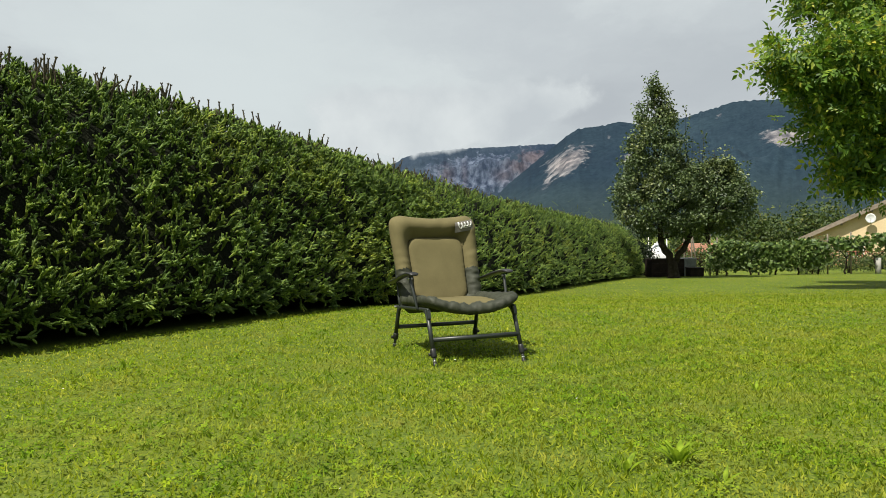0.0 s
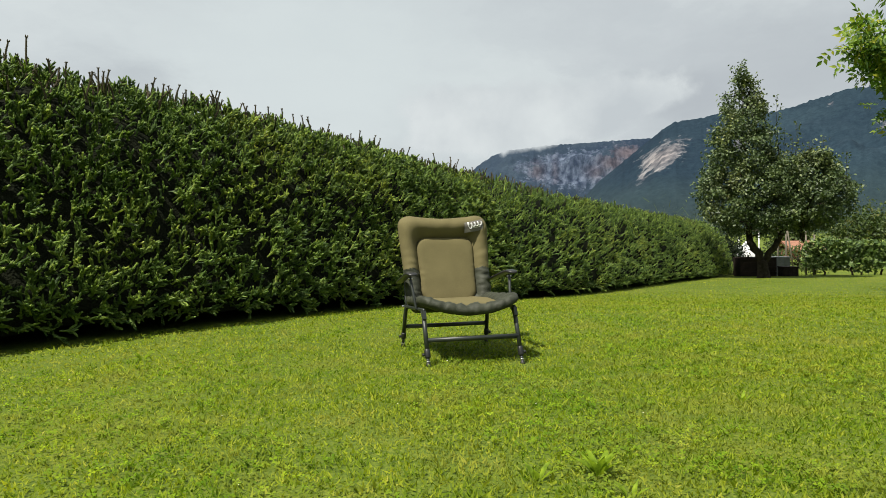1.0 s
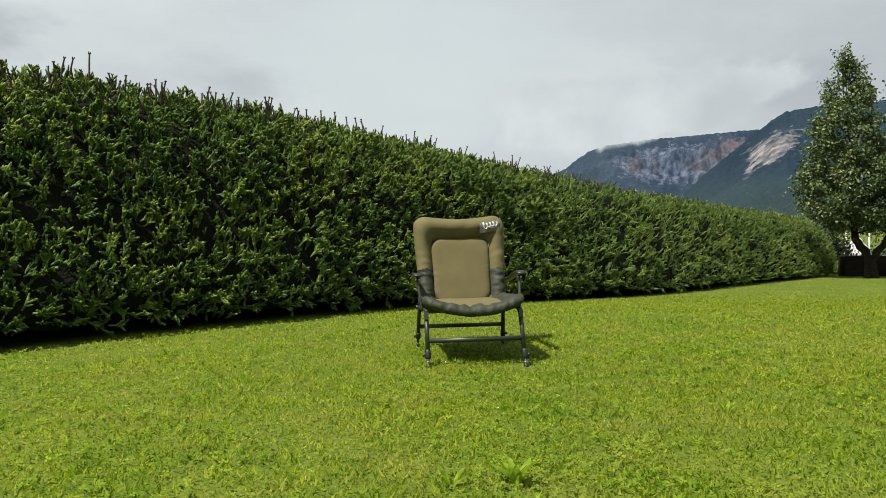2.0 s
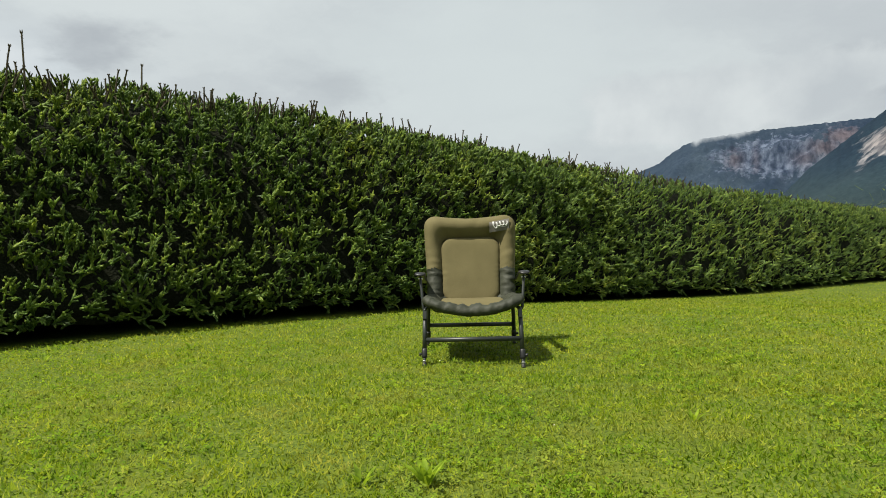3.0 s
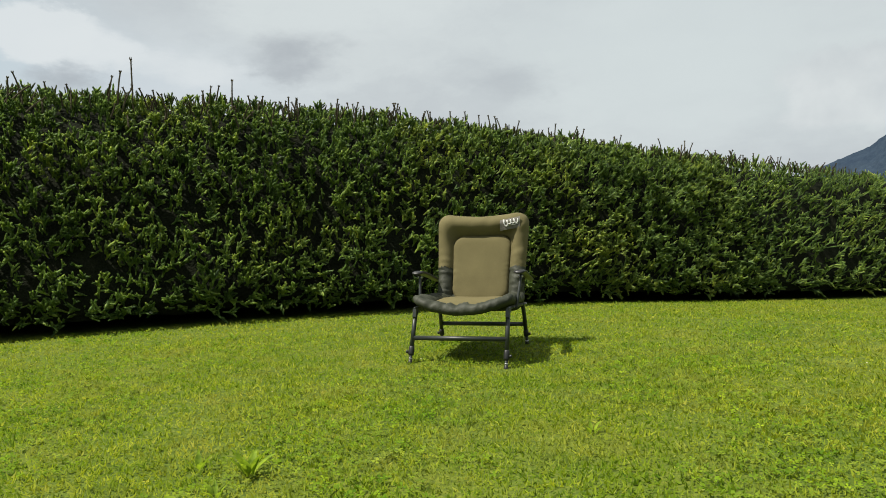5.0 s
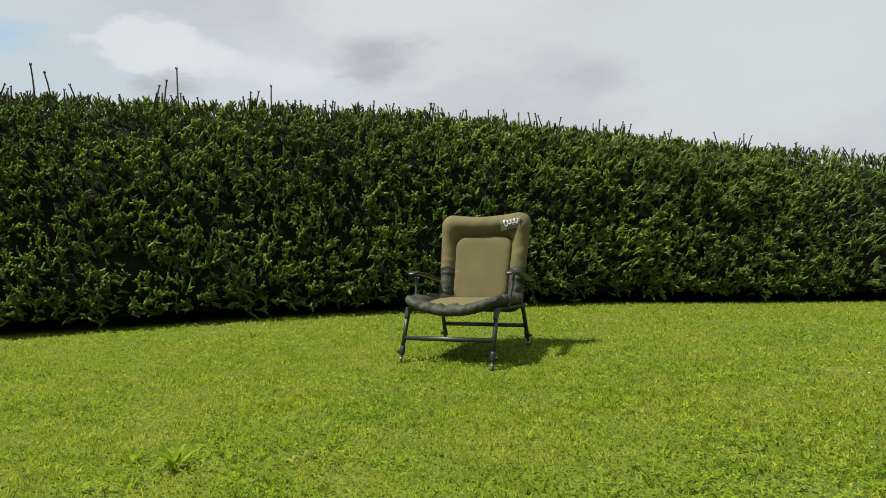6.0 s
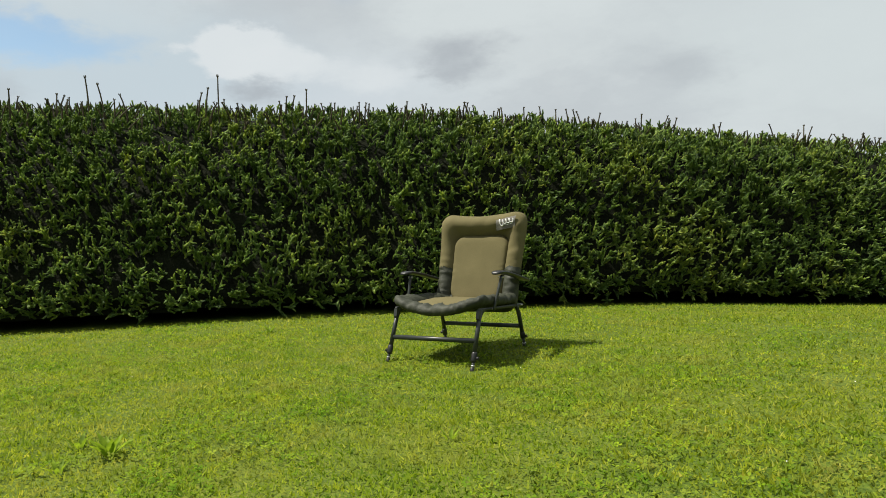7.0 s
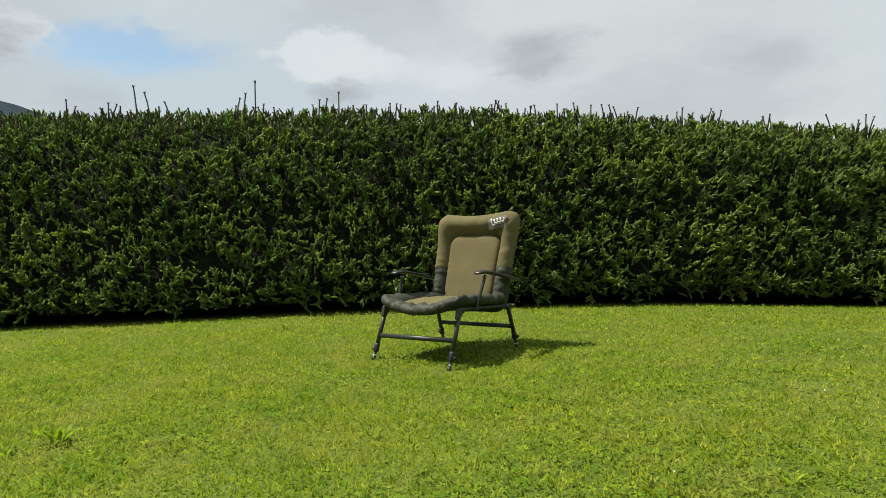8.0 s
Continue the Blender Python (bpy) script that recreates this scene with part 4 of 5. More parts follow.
def leaf_cloud(points, template, size, rng, droop=0.2):
    """Leaves at the given places, turned every way, a little drooping."""
    n = len(points)
    ways = np.stack([rng.normal(0, 0.8, n), rng.normal(-0.25, 0.8, n), np.abs(rng.normal(0.45, 0.5, n)) + 0.05], 1)
    turns = frames(ways, rng.uniform(0, 6.283, n))
    tilt = rng.normal(droop, 0.35, n)
    c, s = np.cos(tilt), np.sin(tilt)
    roll = np.zeros((n, 3, 3))
    roll[:, 0, 0], roll[:, 0, 2], roll[:, 1, 1], roll[:, 2, 0], roll[:, 2, 2] = c, s, 1, -s, c
    return scattered(template, turns @ roll, points, size * rng.uniform(0.7, 1.2, n))


def pear_tree():
    rng = np.random.default_rng(31)
    bx, by = 9.65, 28.0
    base = float(gz(bx, by))
    tree = thing("pear_tree", (bx, by, base), "pear tree with two dark stems and a pointed silvery green crown", "tree")
    axis = np.array(((0.0, 0.0), (1.2, -0.25), (3.0, -0.55), (5.0, -0.7), (8.4, -0.78)))
    main_z, main_r = (1.75, 2.25, 3.3, 4.5, 5.7, 7.0, 8.0, 8.45), (0.75, 1.75, 1.95, 1.65, 1.2, 0.62, 0.25, 0.05)
    side_z, side_r = (1.95, 2.45, 3.2, 4.1, 4.8, 5.1), (0.6, 1.25, 1.5, 1.05, 0.5, 0.1)
    bm = bmesh.new()
    tube(bm, [(0, 0, -0.1), (0, 0, 0.1), (-0.03, 0, 0.45), (-0.05, 0, 0.7)], [0.30, 0.24, 0.2, 0.2], 10)
    left = limb(bm, (-0.05, 0, 0.6), (-0.5, 0.1, 1.6), 0.17, 0.13, rng, 0.1, 6, 8)
    limb(bm, left[-1], (-0.75, 0, 6.8), 0.12, 0.02, rng, 0.04, 8, 7)
    right = limb(bm, (0.0, 0, 0.6), (0.75, -0.1, 1.9), 0.14, 0.10, rng, 0.1, 6, 8)
    limb(bm, right[-1], (1.75, 0, 4.2), 0.09, 0.02, rng, 0.08, 6, 7)
    spots = []

    def lobe(zs, rs, x_of, count, thick):
        z = rng.uniform(zs[0], zs[-1], count * 3)
        r = np.interp(z, zs, rs)
        z, r = z[rng.random(len(z)) < (r / max(rs)) ** 1.3 + 0.06][:count], None
        r = np.interp(z, zs, rs)
        a = rng.uniform(0, 6.283, len(z))
        k = np.sqrt(rng.uniform(0.12, 1.0, len(z)))
        return np.stack([x_of(z) + r * k * np.cos(a), thick * r * k * np.sin(a), z], 1)

    clumps = np.concatenate([lobe(main_z, main_r, lambda z: np.interp(z, axis[:, 0], axis[:, 1]), 330, 1.0), lobe(side_z, side_r, lambda z: np.full(len(z), 1.8), 190, 1.0)])
    for c in clumps[::9]:
        x0 = -0.6 if c[0] < 0.75 else 1.5
        limb(bm, (x0, 0, max(1.4, c[2] - 0.9)), c, 0.035, 0.008, rng, 0.1, 3, 5)
    for c in clumps:
        n = int(rng.integers(56, 96))
        spots.append(c + rng.normal(0, 1, (n, 3)) * np.array((0.15, 0.15, 0.12)))
    # tall water shoots
    for x, z0, z1 in ((-0.8, 6.5, 8.55), (-0.45, 6.2, 7.6), (-1.05, 6.2, 7.3), (0.1, 5.4, 7.0), (0.5, 5.0, 7.15), (1.05, 4.0, 5.6), (1.3, 4.0, 6.1), (1.75, 4.4, 5.4), (2.2, 4.0, 5.5), (2.5, 3.8, 5.0), (3.0, 2.9, 4.9), (-1.9, 3.6, 4.9), (0.75, 4.4, 5.9)):
        y = rng.uniform(-0.3, 0.3)
        limb(bm, (x, y, z0 - 0.7), (x + rng.uniform(-0.1, 0.1), y, z1), 0.014, 0.005, rng, 0.03, 4, 4)
        n = int((z1 - z0) * 26)
        z = rng.uniform(z0, z1, n)
        spots.append(np.stack([x + rng.normal(0, 0.07, n), y + rng.normal(0, 0.07, n), z], 1))
    part("trunk", bm, BARK, tree, "dark forked trunk and limbs")
    spots = np.concatenate(spots)
    v, f = leaf_cloud(spots, kite_leaf(0.30, 0.4, 0.1), 0.13, rng)
    crown = new("crown", raw_mesh("crown", v, f, PEAR))
    crown.parent = tree


def walnut_tree():
    rng = np.random.default_rng(41)
    bx, by = 14.3, 17.2
    base = float(gz(bx, by))
    tree = thing("walnut_tree", (bx, by, base), "large walnut tree with drooping bright green compound leaves", "tree")
    bm = bmesh.new()
    tube(bm, [(0, 0, -0.15), (0, 0, 0.3), (0.05, 0, 1.6), (0, 0.05, 2.8), (-0.05, 0, 4.5), (0, 0, 6.5), (0.1, 0, 8.5)], [0.42, 0.32, 0.27, 0.25, 0.2, 0.12, 0.03], 12)
    # boughs: a middle and a reach each
    boughs = ((7.65, 15.0, 4.8, 0.32), (8.1, 15.2, 4.55, 0.5), (8.75, 15.4, 4.5, 0.85), (9.35, 15.2, 4.75, 1.15), (9.25, 15.7, 3.6, 0.90), (10.1, 15.6, 3.4, 1.15), (10.2, 16.0, 2.25, 0.62), (9.85, 16.0, 2.5, 0.5), (10.2, 17.4, 7.5, 1.15), (9.5, 17.3, 7.1, 0.5), (11.2, 16.8, 6.3, 1.7), (12.6, 16.4, 5.4, 2.2), (13.6, 17.0, 4.0, 2.0), (12.6, 17.2, 7.6, 1.8), (15.2, 17.0, 6.3, 2.4), (11.5, 16.0, 3.1, 1.25), (15.5, 17.6, 4.2, 1.8))
    clumps = []
    for x, y, z, reach in boughs:
        d = rng.normal(0, 1, (int(36 * reach ** 1.7) + 6, 3))
        d /= np.linalg.norm(d, axis=1, keepdims=True)
        clumps.append(np.array((x - bx, y - by, z - base)) + d * reach * np.array((1.0, 0.9, 0.85)) * rng.uniform(0.25, 1.0, (len(d), 1)) ** 0.6)
        limb(bm, (0, 0, min(6.0, max(2.2, (z - base) * 0.6))), (x - bx, y - by, z - base), 0.09, 0.02, rng, 0.08, 6, 6)
    clumps = np.concatenate(clumps)
    for c in clumps[::22]:
        start = (0, 0, min(9.0, max(2.2, c[2] * 0.75)))
        limb(bm, start, c * 0.95, 0.03, 0.006, rng, 0.1, 4, 5)
    part("trunk", bm, BARK, tree, "grey-brown trunk with spreading limbs")
    # a compound leaf: pairs of leaflets along a rib, and one at its end
    leaflet = kite_leaf(0.25, 0.35, 0.14)
    pieces = []
    for k, (t, side, size) in enumerate(((0.35, 1, 0.75), (0.35, -1, 0.75), (0.62, 1, 0.95), (0.62, -1, 0.95), (0.85, 1, 1.05), (0.85, -1, 1.05), (1.0, 0, 1.15))):
        a = side * 1.05
        m = np.array(((math.cos(a), -math.sin(a), 0), (math.sin(a), math.cos(a), 0), (0, 0, 1)))
        v = leaflet[0] * 0.40 * size
        pieces.append((v @ m.T + np.array((t, 0, -0.12 * t * t)), leaflet[1]))
    pieces.append((np.array(((0, -0.008, 0), (0, 0.008, 0), (1.0, 0, -0.12))), [(0, 1, 2)]))
    compound = joined(*pieces)
    spots = np.concatenate([c + rng.normal(0, 1, (10, 3)) * np.array((0.20, 0.20, 0.17)) for c in clumps])
    v, f = leaf_cloud(spots, compound, 0.40, rng, 0.35)
    crown = new("crown", raw_mesh("crown", v, f, WALNUT))
    crown.parent = tree


def lobed_leaf():
    tv = [(0, 0, 0)]
    for k, r in enumerate((0.35, 0.75, 0.55, 0.95, 0.6, 1.0, 0.6, 0.95, 0.55, 0.75, 0.35)):
        a = radians(-140 + 28 * k)
        tv.append((0.35 + 0.62 * r * math.cos(a), 0.62 * r * math.sin(a), 0.06 * math.cos(k * 2.1)))
    tv[0] = (0.3, 0, 0.05)
    return np.array(tv), [(0, k, k + 1) for k in range(1, 11)]


def grapevine(x, y, width, height, low, count, seed, dense=1.0):
    rng = np.random.default_rng(seed)
    z = float(gz(x, y))
    vine = thing("grapevine", (x, y, z), "trained grapevine with large green leaves on a thin stem", "vine", group="vine row")
    bm = bmesh.new()
    top = height * 0.8
    limb(bm, (0, 0, -0.05), (rng.uniform(-0.15, 0.15), 0, top * 0.6), 0.045, 0.03, rng, 0.12, 5, 6)
    limb(bm, (0, 0, top * 0.55), (-width / 2, 0, top), 0.025, 0.012, rng, 0.08, 5, 5)
    limb(bm, (0, 0, top * 0.55), (width / 2, 0, top), 0.025, 0.012, rng, 0.08, 5, 5)
    part("stem", bm, BARK, vine)
    u = rng.uniform(-0.5, 0.5, count)
    lump = np.array([noise.noise((float(a) * width * 1.6 + seed, 0, 0)) for a in u])
    p = np.stack([u * width, rng.normal(0, 0.2, count), low + (height * (1 + 0.18 * lump) - low) * rng.random(count) ** (0.75 if dense >= 1 else 0.5)], 1)
    v, f = leaf_cloud(p, lobed_leaf(), 0.21, rng, 0.75)
    crown = new("foliage", raw_mesh("foliage", v, f, VINE))
    crown.parent = vine


def trellis_post(x, y, height, lean=0.0, thick=0.04, material=None, name="trellis_post", label="weathered wooden trellis post standing among the vines"):
    bm = bmesh.new()
    tube(bm, [(0, 0, -0.1), (0, 0, height * 0.5), (0, 0, height - 0.01), (0, 0, height)], [thick, thick * 0.95, thick * 0.9, thick * 0.6], 8)
    ob = part(name, bm, material or GREY_WOOD)
    ob.matrix_basis = pose(x, y, float(gz(x, y)), 0, lean, 0)
    tagged(ob, label, "post", "garden posts")


def shrub(x, y, size, seed, material=None, name="shrub", label="low rounded green shrub beside the lawn", leaf=0.10, count=900, category="shrub"):
    rng = np.random.default_rng(seed)
    bush = thing(name, (x, y, float(gz(x, y))), label, category, group="background greenery")
    w, h = size
    bm = bmesh.new()
    d = rng.normal(0, 1, (70, 3))
    d[:, 2] = np.abs(d[:, 2])
    d /= np.linalg.norm(d, axis=1, keepdims=True)
    clumps = d * np.array((w, w * 0.8, h * 0.75)) * rng.uniform(0.4, 1.0, (70, 1)) + np.array((0, 0, h * 0.22))
    tube(bm, [(0, 0, -0.1), (0.02 * w, 0, h * 0.25), (0, 0, h * 0.6)], [0.07 * w, 0.05 * w, 0.01], 7)
    for c in clumps[::4]:
        limb(bm, (0, 0, h * 0.15), c, 0.02 * w, 0.006, rng, 0.1, 3, 5)
    part("trunk", bm, BARK, bush)
    pick = rng.integers(0, len(clumps), count)
    p = clumps[pick] + rng.normal(0, 0.13, (count, 3)) * np.array((w, w, h))
    p[:, 2] = np.maximum(p[:, 2], 0.03)
    v, f = leaf_cloud(p, leaf_template(0.3, 0.4, 0.1, 2), leaf, rng)
    crown = new("crown", raw_mesh("crown", v, f, material or SHRUB))
    crown.parent = bush


# ---- garden clutter, house ----
def plank_bed():
    """A dark plank-sided bed behind the pear tree."""
    x0, x1, y = 9.75, 10.95, 30.4
    z = float(gz(10.5, y))
    bed = thing("planter_box", (x0, y, z), "dark stained plank planter box at the end of the lawn", "planter")
    for k in range(4):
        bm = bmesh.new()
        box(bm, (-0.3, -0.02, 0.205 * k), (x1 - x0, 0.02, 0.205 * k + 0.198), 0.006)
        part("plank", bm, DARK_WOOD, bed, smooth=False)
        bm = bmesh.new()
        box(bm, (-0.3, 0.9, 0.205 * k), (x1 - x0, 0.94, 0.205 * k + 0.198), 0.006)
        part("plank", bm, DARK_WOOD, bed, smooth=False)
    for x in (-0.3, 0.42, 1.1):
        bm = bmesh.new()
        box(bm, (x, 0.022, -0.05), (x + 0.07, 0.88, 0.80), 0.006)
        part("divider", bm, DARK_WOOD, bed, smooth=False)


def tub(x, y, w, d, h, material, name, label, category):
    """A straight-sided container with a rim and ribs."""
    ob = thing(name, (x, y, float(gz(x, y))), label, category)
    bm = bmesh.new()
    box(bm, (-w / 2, -d / 2, -0.02), (w / 2, d / 2, h * 0.93), 0.02)
    body = part("body", bm, material, ob, smooth=False)
    bm = bmesh.new()
    box(bm, (-w / 2 - 0.025, -d / 2 - 0.025, h * 0.9), (w / 2 + 0.025, d / 2 + 0.025, h), 0.012)
    part("rim", bm, material, ob, smooth=False)
    for k in range(4):
        bm = bmesh.new()
        x0 = -w * 0.4 + k * w * 0.25
        box(bm, (x0, -d / 2 - 0.015, 0.05), (x0 + 0.03, -d / 2 + 0.005, h * 0.88), 0.004)
        part("rib", bm, material, body, smooth=False)


def white_shelter():
    x, y = 11.35, 35.5
    z = float(gz(x, y))
    tent = thing("garden_shelter", (x, y, z), "white pointed garden cover on pale posts beyond the hedge", "shelter")
    bm = bmesh.new()
    n, rings = 12, []
    for h, r in ((0.45, 0.62), (0.95, 0.56), (1.35, 0.36), (1.65, 0.14), (1.75, 0.03)):
        rings.append([bm.verts.new((r * math.cos(6.283 * k / n) * (1 + 0.06 * (k % 2)), r * math.sin(6.283 * k / n), h)) for k in range(n)])
    for a, b in zip(rings, rings[1:]):
        for k in range(n):
            bm.faces.new((a[k], a[(k + 1) % n], b[(k + 1) % n], b[k]))
    part("cover", bm, WHITE_PAINT, tent, "white fabric cover")
    for dx in (-0.6, 0.35):
        bm = bmesh.new()
        tube(bm, [(dx, -0.5, -0.1), (dx, -0.5, 2.2)], 0.035, 8)
        part("post", bm, WHITE_PAINT, tent)
    bm = bmesh.new()
    box(bm, (-0.8, -0.55, 2.14), (0.9, -0.45, 2.22), 0.01)
    part("beam", bm, GREY_WOOD, tent)
    bm = bmesh.new()
    box(bm, (-1.6, 0.3, 0.45), (0.9, 0.5, 0.62), 0.02)
    part("ledge", bm, WHITE_PAINT, tent)


def shed():
    x, y = 22.0, 56.0
    z = float(gz(x, y))
    hut = thing("garden_shed", (x, y, z), "small red shed with a clay tiled roof behind the vines", "shed")
    bm = bmesh.new()
    box(bm, (-1.2, 0, -0.1), (1.2, 3, 0.85), 0.01)
    part("wall", bm, BRICK_RED, hut, smooth=False)
    bm = bmesh.new()
    rows = [[bm.verts.new((x, y2, z2)) for x in (-1.45, 1.45)] for y2, z2 in ((-0.4, 0.82), (1.5, 1.5), (3.4, 0.82), (3.4, 0.72), (1.5, 1.38), (-0.4, 0.72))]
    for k in range(6):
        a, b = rows[k], rows[(k + 1) % 6]
        bm.faces.new((a[0], a[1], b[1], b[0]))
    part("roof", bm, TILE, hut, smooth=False)
    bm = bmesh.new()
    box(bm, (0.2, -0.04, 0.0), (0.9, 0.0, 0.78), 0.01)
    part("door", bm, GREY_WOOD, hut, smooth=False)


def house():
    x0, x1, y, depth = 26.35, 39.3, 48.0, 11.0
    z = float(gz(30, y)) - 0.05
    eave, ridge = 2.02, 5.15
    mid = (x0 + x1) / 2
    turned = pose(x0, y, 0, 0, 0, -32)
    at = turned @ Vector((mid - x0, 0, z))
    home = thing("house", at, "yellow rendered house with a low gabled roof", "house", -32)
    w = (x1 - x0) / 2
    bm = bmesh.new()
    outline = [(-w, -0.2), (w, -0.2), (w, eave), (0, ridge), (-w, eave)]
    near, far = [[bm.verts.new((a, d, b)) for a, b in outline] for d in (0.0, depth)]
    bm.faces.new(near)
    bm.faces.new(list(reversed(far)))
    for k in range(5):
        bm.faces.new((near[k], near[(k + 1) % 5], far[(k + 1) % 5], far[k]))
    part("wall", bm, RENDER_YELLOW, home, "yellow rendered wall", False)
    slope = (ridge - eave) / w
    for side in (-1, 1):
        bm = bmesh.new()
        a = [(side * (w + 0.75), eave - 0.75 * slope), (0, ridge)]
        rows = []
        for d in (-0.42, depth + 0.6):
            rows.append([bm.verts.new((p, d, q + t)) for t in (0.02, 0.24) for p, q in a])
        r0, r1 = rows
        for quad in ((0, 1, 3, 2),):
            bm.faces.new([r0[k] for k in quad])
            bm.faces.new([r1[k] for k in reversed(quad)])
        for i, j in ((0, 1), (1, 3), (3, 2), (2, 0)):
            bm.faces.new((r0[i], r1[i], r1[j], r0[j]))
        roof = part("roof", bm, TILE, home, "weathered tiled roof slope", False)
        bm = bmesh.new()
        ends = [bm.verts.new((p, d, q + t)) for d in (-0.49, -0.425) for p, q in a for t in (-0.04, 0.27)]
        for quad in ((0, 1, 3, 2), (4, 6, 7, 5), (0, 4, 5, 1), (2, 3, 7, 6), (0, 2, 6, 4), (1, 5, 7, 3)):
            bm.faces.new([ends[k] for k in quad])
        part("verge_board", bm, FASCIA, roof, "grey-brown verge board", False)
        for k in range(4):
            bm = bmesh.new()
            t = 0.12 + 0.25 * k
            px, pz = side * (w + 0.75) * (1 - t), eave - 0.75 * slope + (ridge - eave + 0.75 * slope) * t
            box(bm, (px - 0.07, -0.415, pz - 0.17), (px + 0.07, 0.0, pz - 0.02), 0.01)
            part("rafter", bm, FASCIA, roof, smooth=False)
    for wx, wz, ww, wh, name in ((-4.3, 0.55, 1.1, 1.15, "window"), (-2.0, 0.0, 1.0, 1.95, "door"), (1.5, 0.6, 1.5, 1.2, "window")):
        bm = bmesh.new()
        box(bm, (wx, -0.05, wz), (wx + ww, -0.003, wz + wh), 0.01)
        opening = part(name, bm, WHITE_PAINT if name == "window" else BRICK_RED, home, smooth=False)
        bm = bmesh.new()
        box(bm, (wx + 0.09, -0.062, wz + (0.09 if name == "window" else 1.1)), (wx + ww - 0.09, -0.053, wz + wh - 0.09))
        part("pane", bm, GLASS_DARK, opening, "dark window glass", False)
    # terrace railing before the gable
    rail = thing("terrace_railing", turned @ Vector((0.2, -1.6, z)), "reddish-brown wooden terrace railing before the house", "railing", -32)
    for h in (0.35, 0.95):
        bm = bmesh.new()
        box(bm, (0, -0.03, h), (4.2, 0.03, h + 0.08), 0.008)
        part("rail", bm, BRICK_RED, rail, smooth=False)
    for k in range(22):
        bm = bmesh.new()
        box(bm, (0.05 + k * 0.19, -0.05, -0.05), (0.14 + k * 0.19, -0.032, 0.93), 0.004)
        part("baluster", bm, BRICK_RED, rail, smooth=False)
    # satellite dish on a bracket
    dish = thing("satellite_dish", turned @ Vector((3.65, -0.003, 1.86)), "white satellite dish on the yellow gable wall", "satellite dish", -32)
    bm = bmesh.new()
    tube(bm, [(0, 0, -0.2), (0, -0.28, -0.2), (0, -0.36, 0)], 0.03, 8)
    part("bracket", bm, GREY_METAL, dish)
    bm = bmesh.new()
    rings = []
    for t in (0.02, 0.25, 0.5, 0.75, 1.0):
        rings.append([bm.verts.new((0.31 * t * math.cos(6.283 * k / 20), -0.38 - 0.07 * t * t, 0.33 * t * math.sin(6.283 * k / 20))) for k in range(20)])
    for a, b in zip(rings, rings[1:]):
        for k in range(20):
            bm.faces.new((a[k], a[(k + 1) % 20], b[(k + 1) % 20], b[k]))
    bm.faces.new(rings[0])
    bowl = part("bowl", bm, WHITE_PAINT, dish)
    solid = bowl.modifiers.new("thickness", "SOLIDIFY")
    solid.thickness = 0.015
    bm = bmesh.new()
    tube(bm, [(0, -0.46, -0.42), (0, -0.85, -0.1), (0, -0.85, -0.02)], [0.012, 0.012, 0.035], 8)
    part("receiver_arm", bm, GREY_METAL, dish)


# ---- distance ----
def mountain(name, label, profile, reach, foot, material, scars, rough, seed, rows=40, step=0.12, steep=1.0):
    """A mountainside: a ridge of given bearing and steepness of sight, and a rough slope below it."""
    prof = np.array(profile)
    lo, hi = prof[:, 0].min(), prof[:, 0].max()
    az = np.arange(lo, hi + step, step)
    order = np.argsort(prof[:, 0])
    tan = np.interp(az, prof[order, 0], prof[order, 1])
    verts, rock = np.zeros((rows, len(az), 3)), np.zeros((rows, len(az), 4))
    for i in range(rows):
        t = i / (rows - 1)
        for j, a in enumerate(az):
            r = foot + (reach - foot) * t
            height = tan[j] * reach
            p = (math.radians(a) * 14, t * 3.5, seed)
            crag = noise.fractal(p, 0.9, 2.1, 6) * rough
            jag = noise.noise((a * 3.1, seed, 1.0)) * 0.014 + noise.noise((a * 9.0, seed, 2.0)) * 0.005
            z = -40 + (height + 40) * (t ** steep) + crag * height * math.sin(math.pi * min(t, 1.0)) + jag * height * t
            r += crag * (reach - foot) * 0.35 * (1 - t)
            b = math.radians(a)
            verts[i, j] = (-math.sin(b) * r, math.cos(b) * r, z)
            seen_tan = z / r
            bare = red = 0.0
            for sa, st, wa, wt_, amount, reddish, lean in scars:
                da = (a - sa) - lean * (seen_tan - st)
                g = math.exp(-(da / wa) ** 2 - ((seen_tan - st) / wt_) ** 2)
                bare = max(bare, amount * g)
                red = max(red, reddish * g)
            rock[i, j] = (bare, min(1, red), 0, 1)
    n, m = rows, len(az)
    i = np.arange(n * m).reshape(n, m)
    faces = np.stack([i[:-1, :-1], i[1:, :-1], i[1:, 1:], i[:-1, 1:]], -1).reshape(-1, 4)
    me = raw_mesh(name, verts.reshape(-1, 3), faces, material, True)
    layer = me.color_attributes.new("rock", "FLOAT_COLOR", "POINT")
    layer.data.foreach_set("color", rock.astype(np.float32).ravel())
    tagged(new(name, me), label, "mountain", kind="structure")


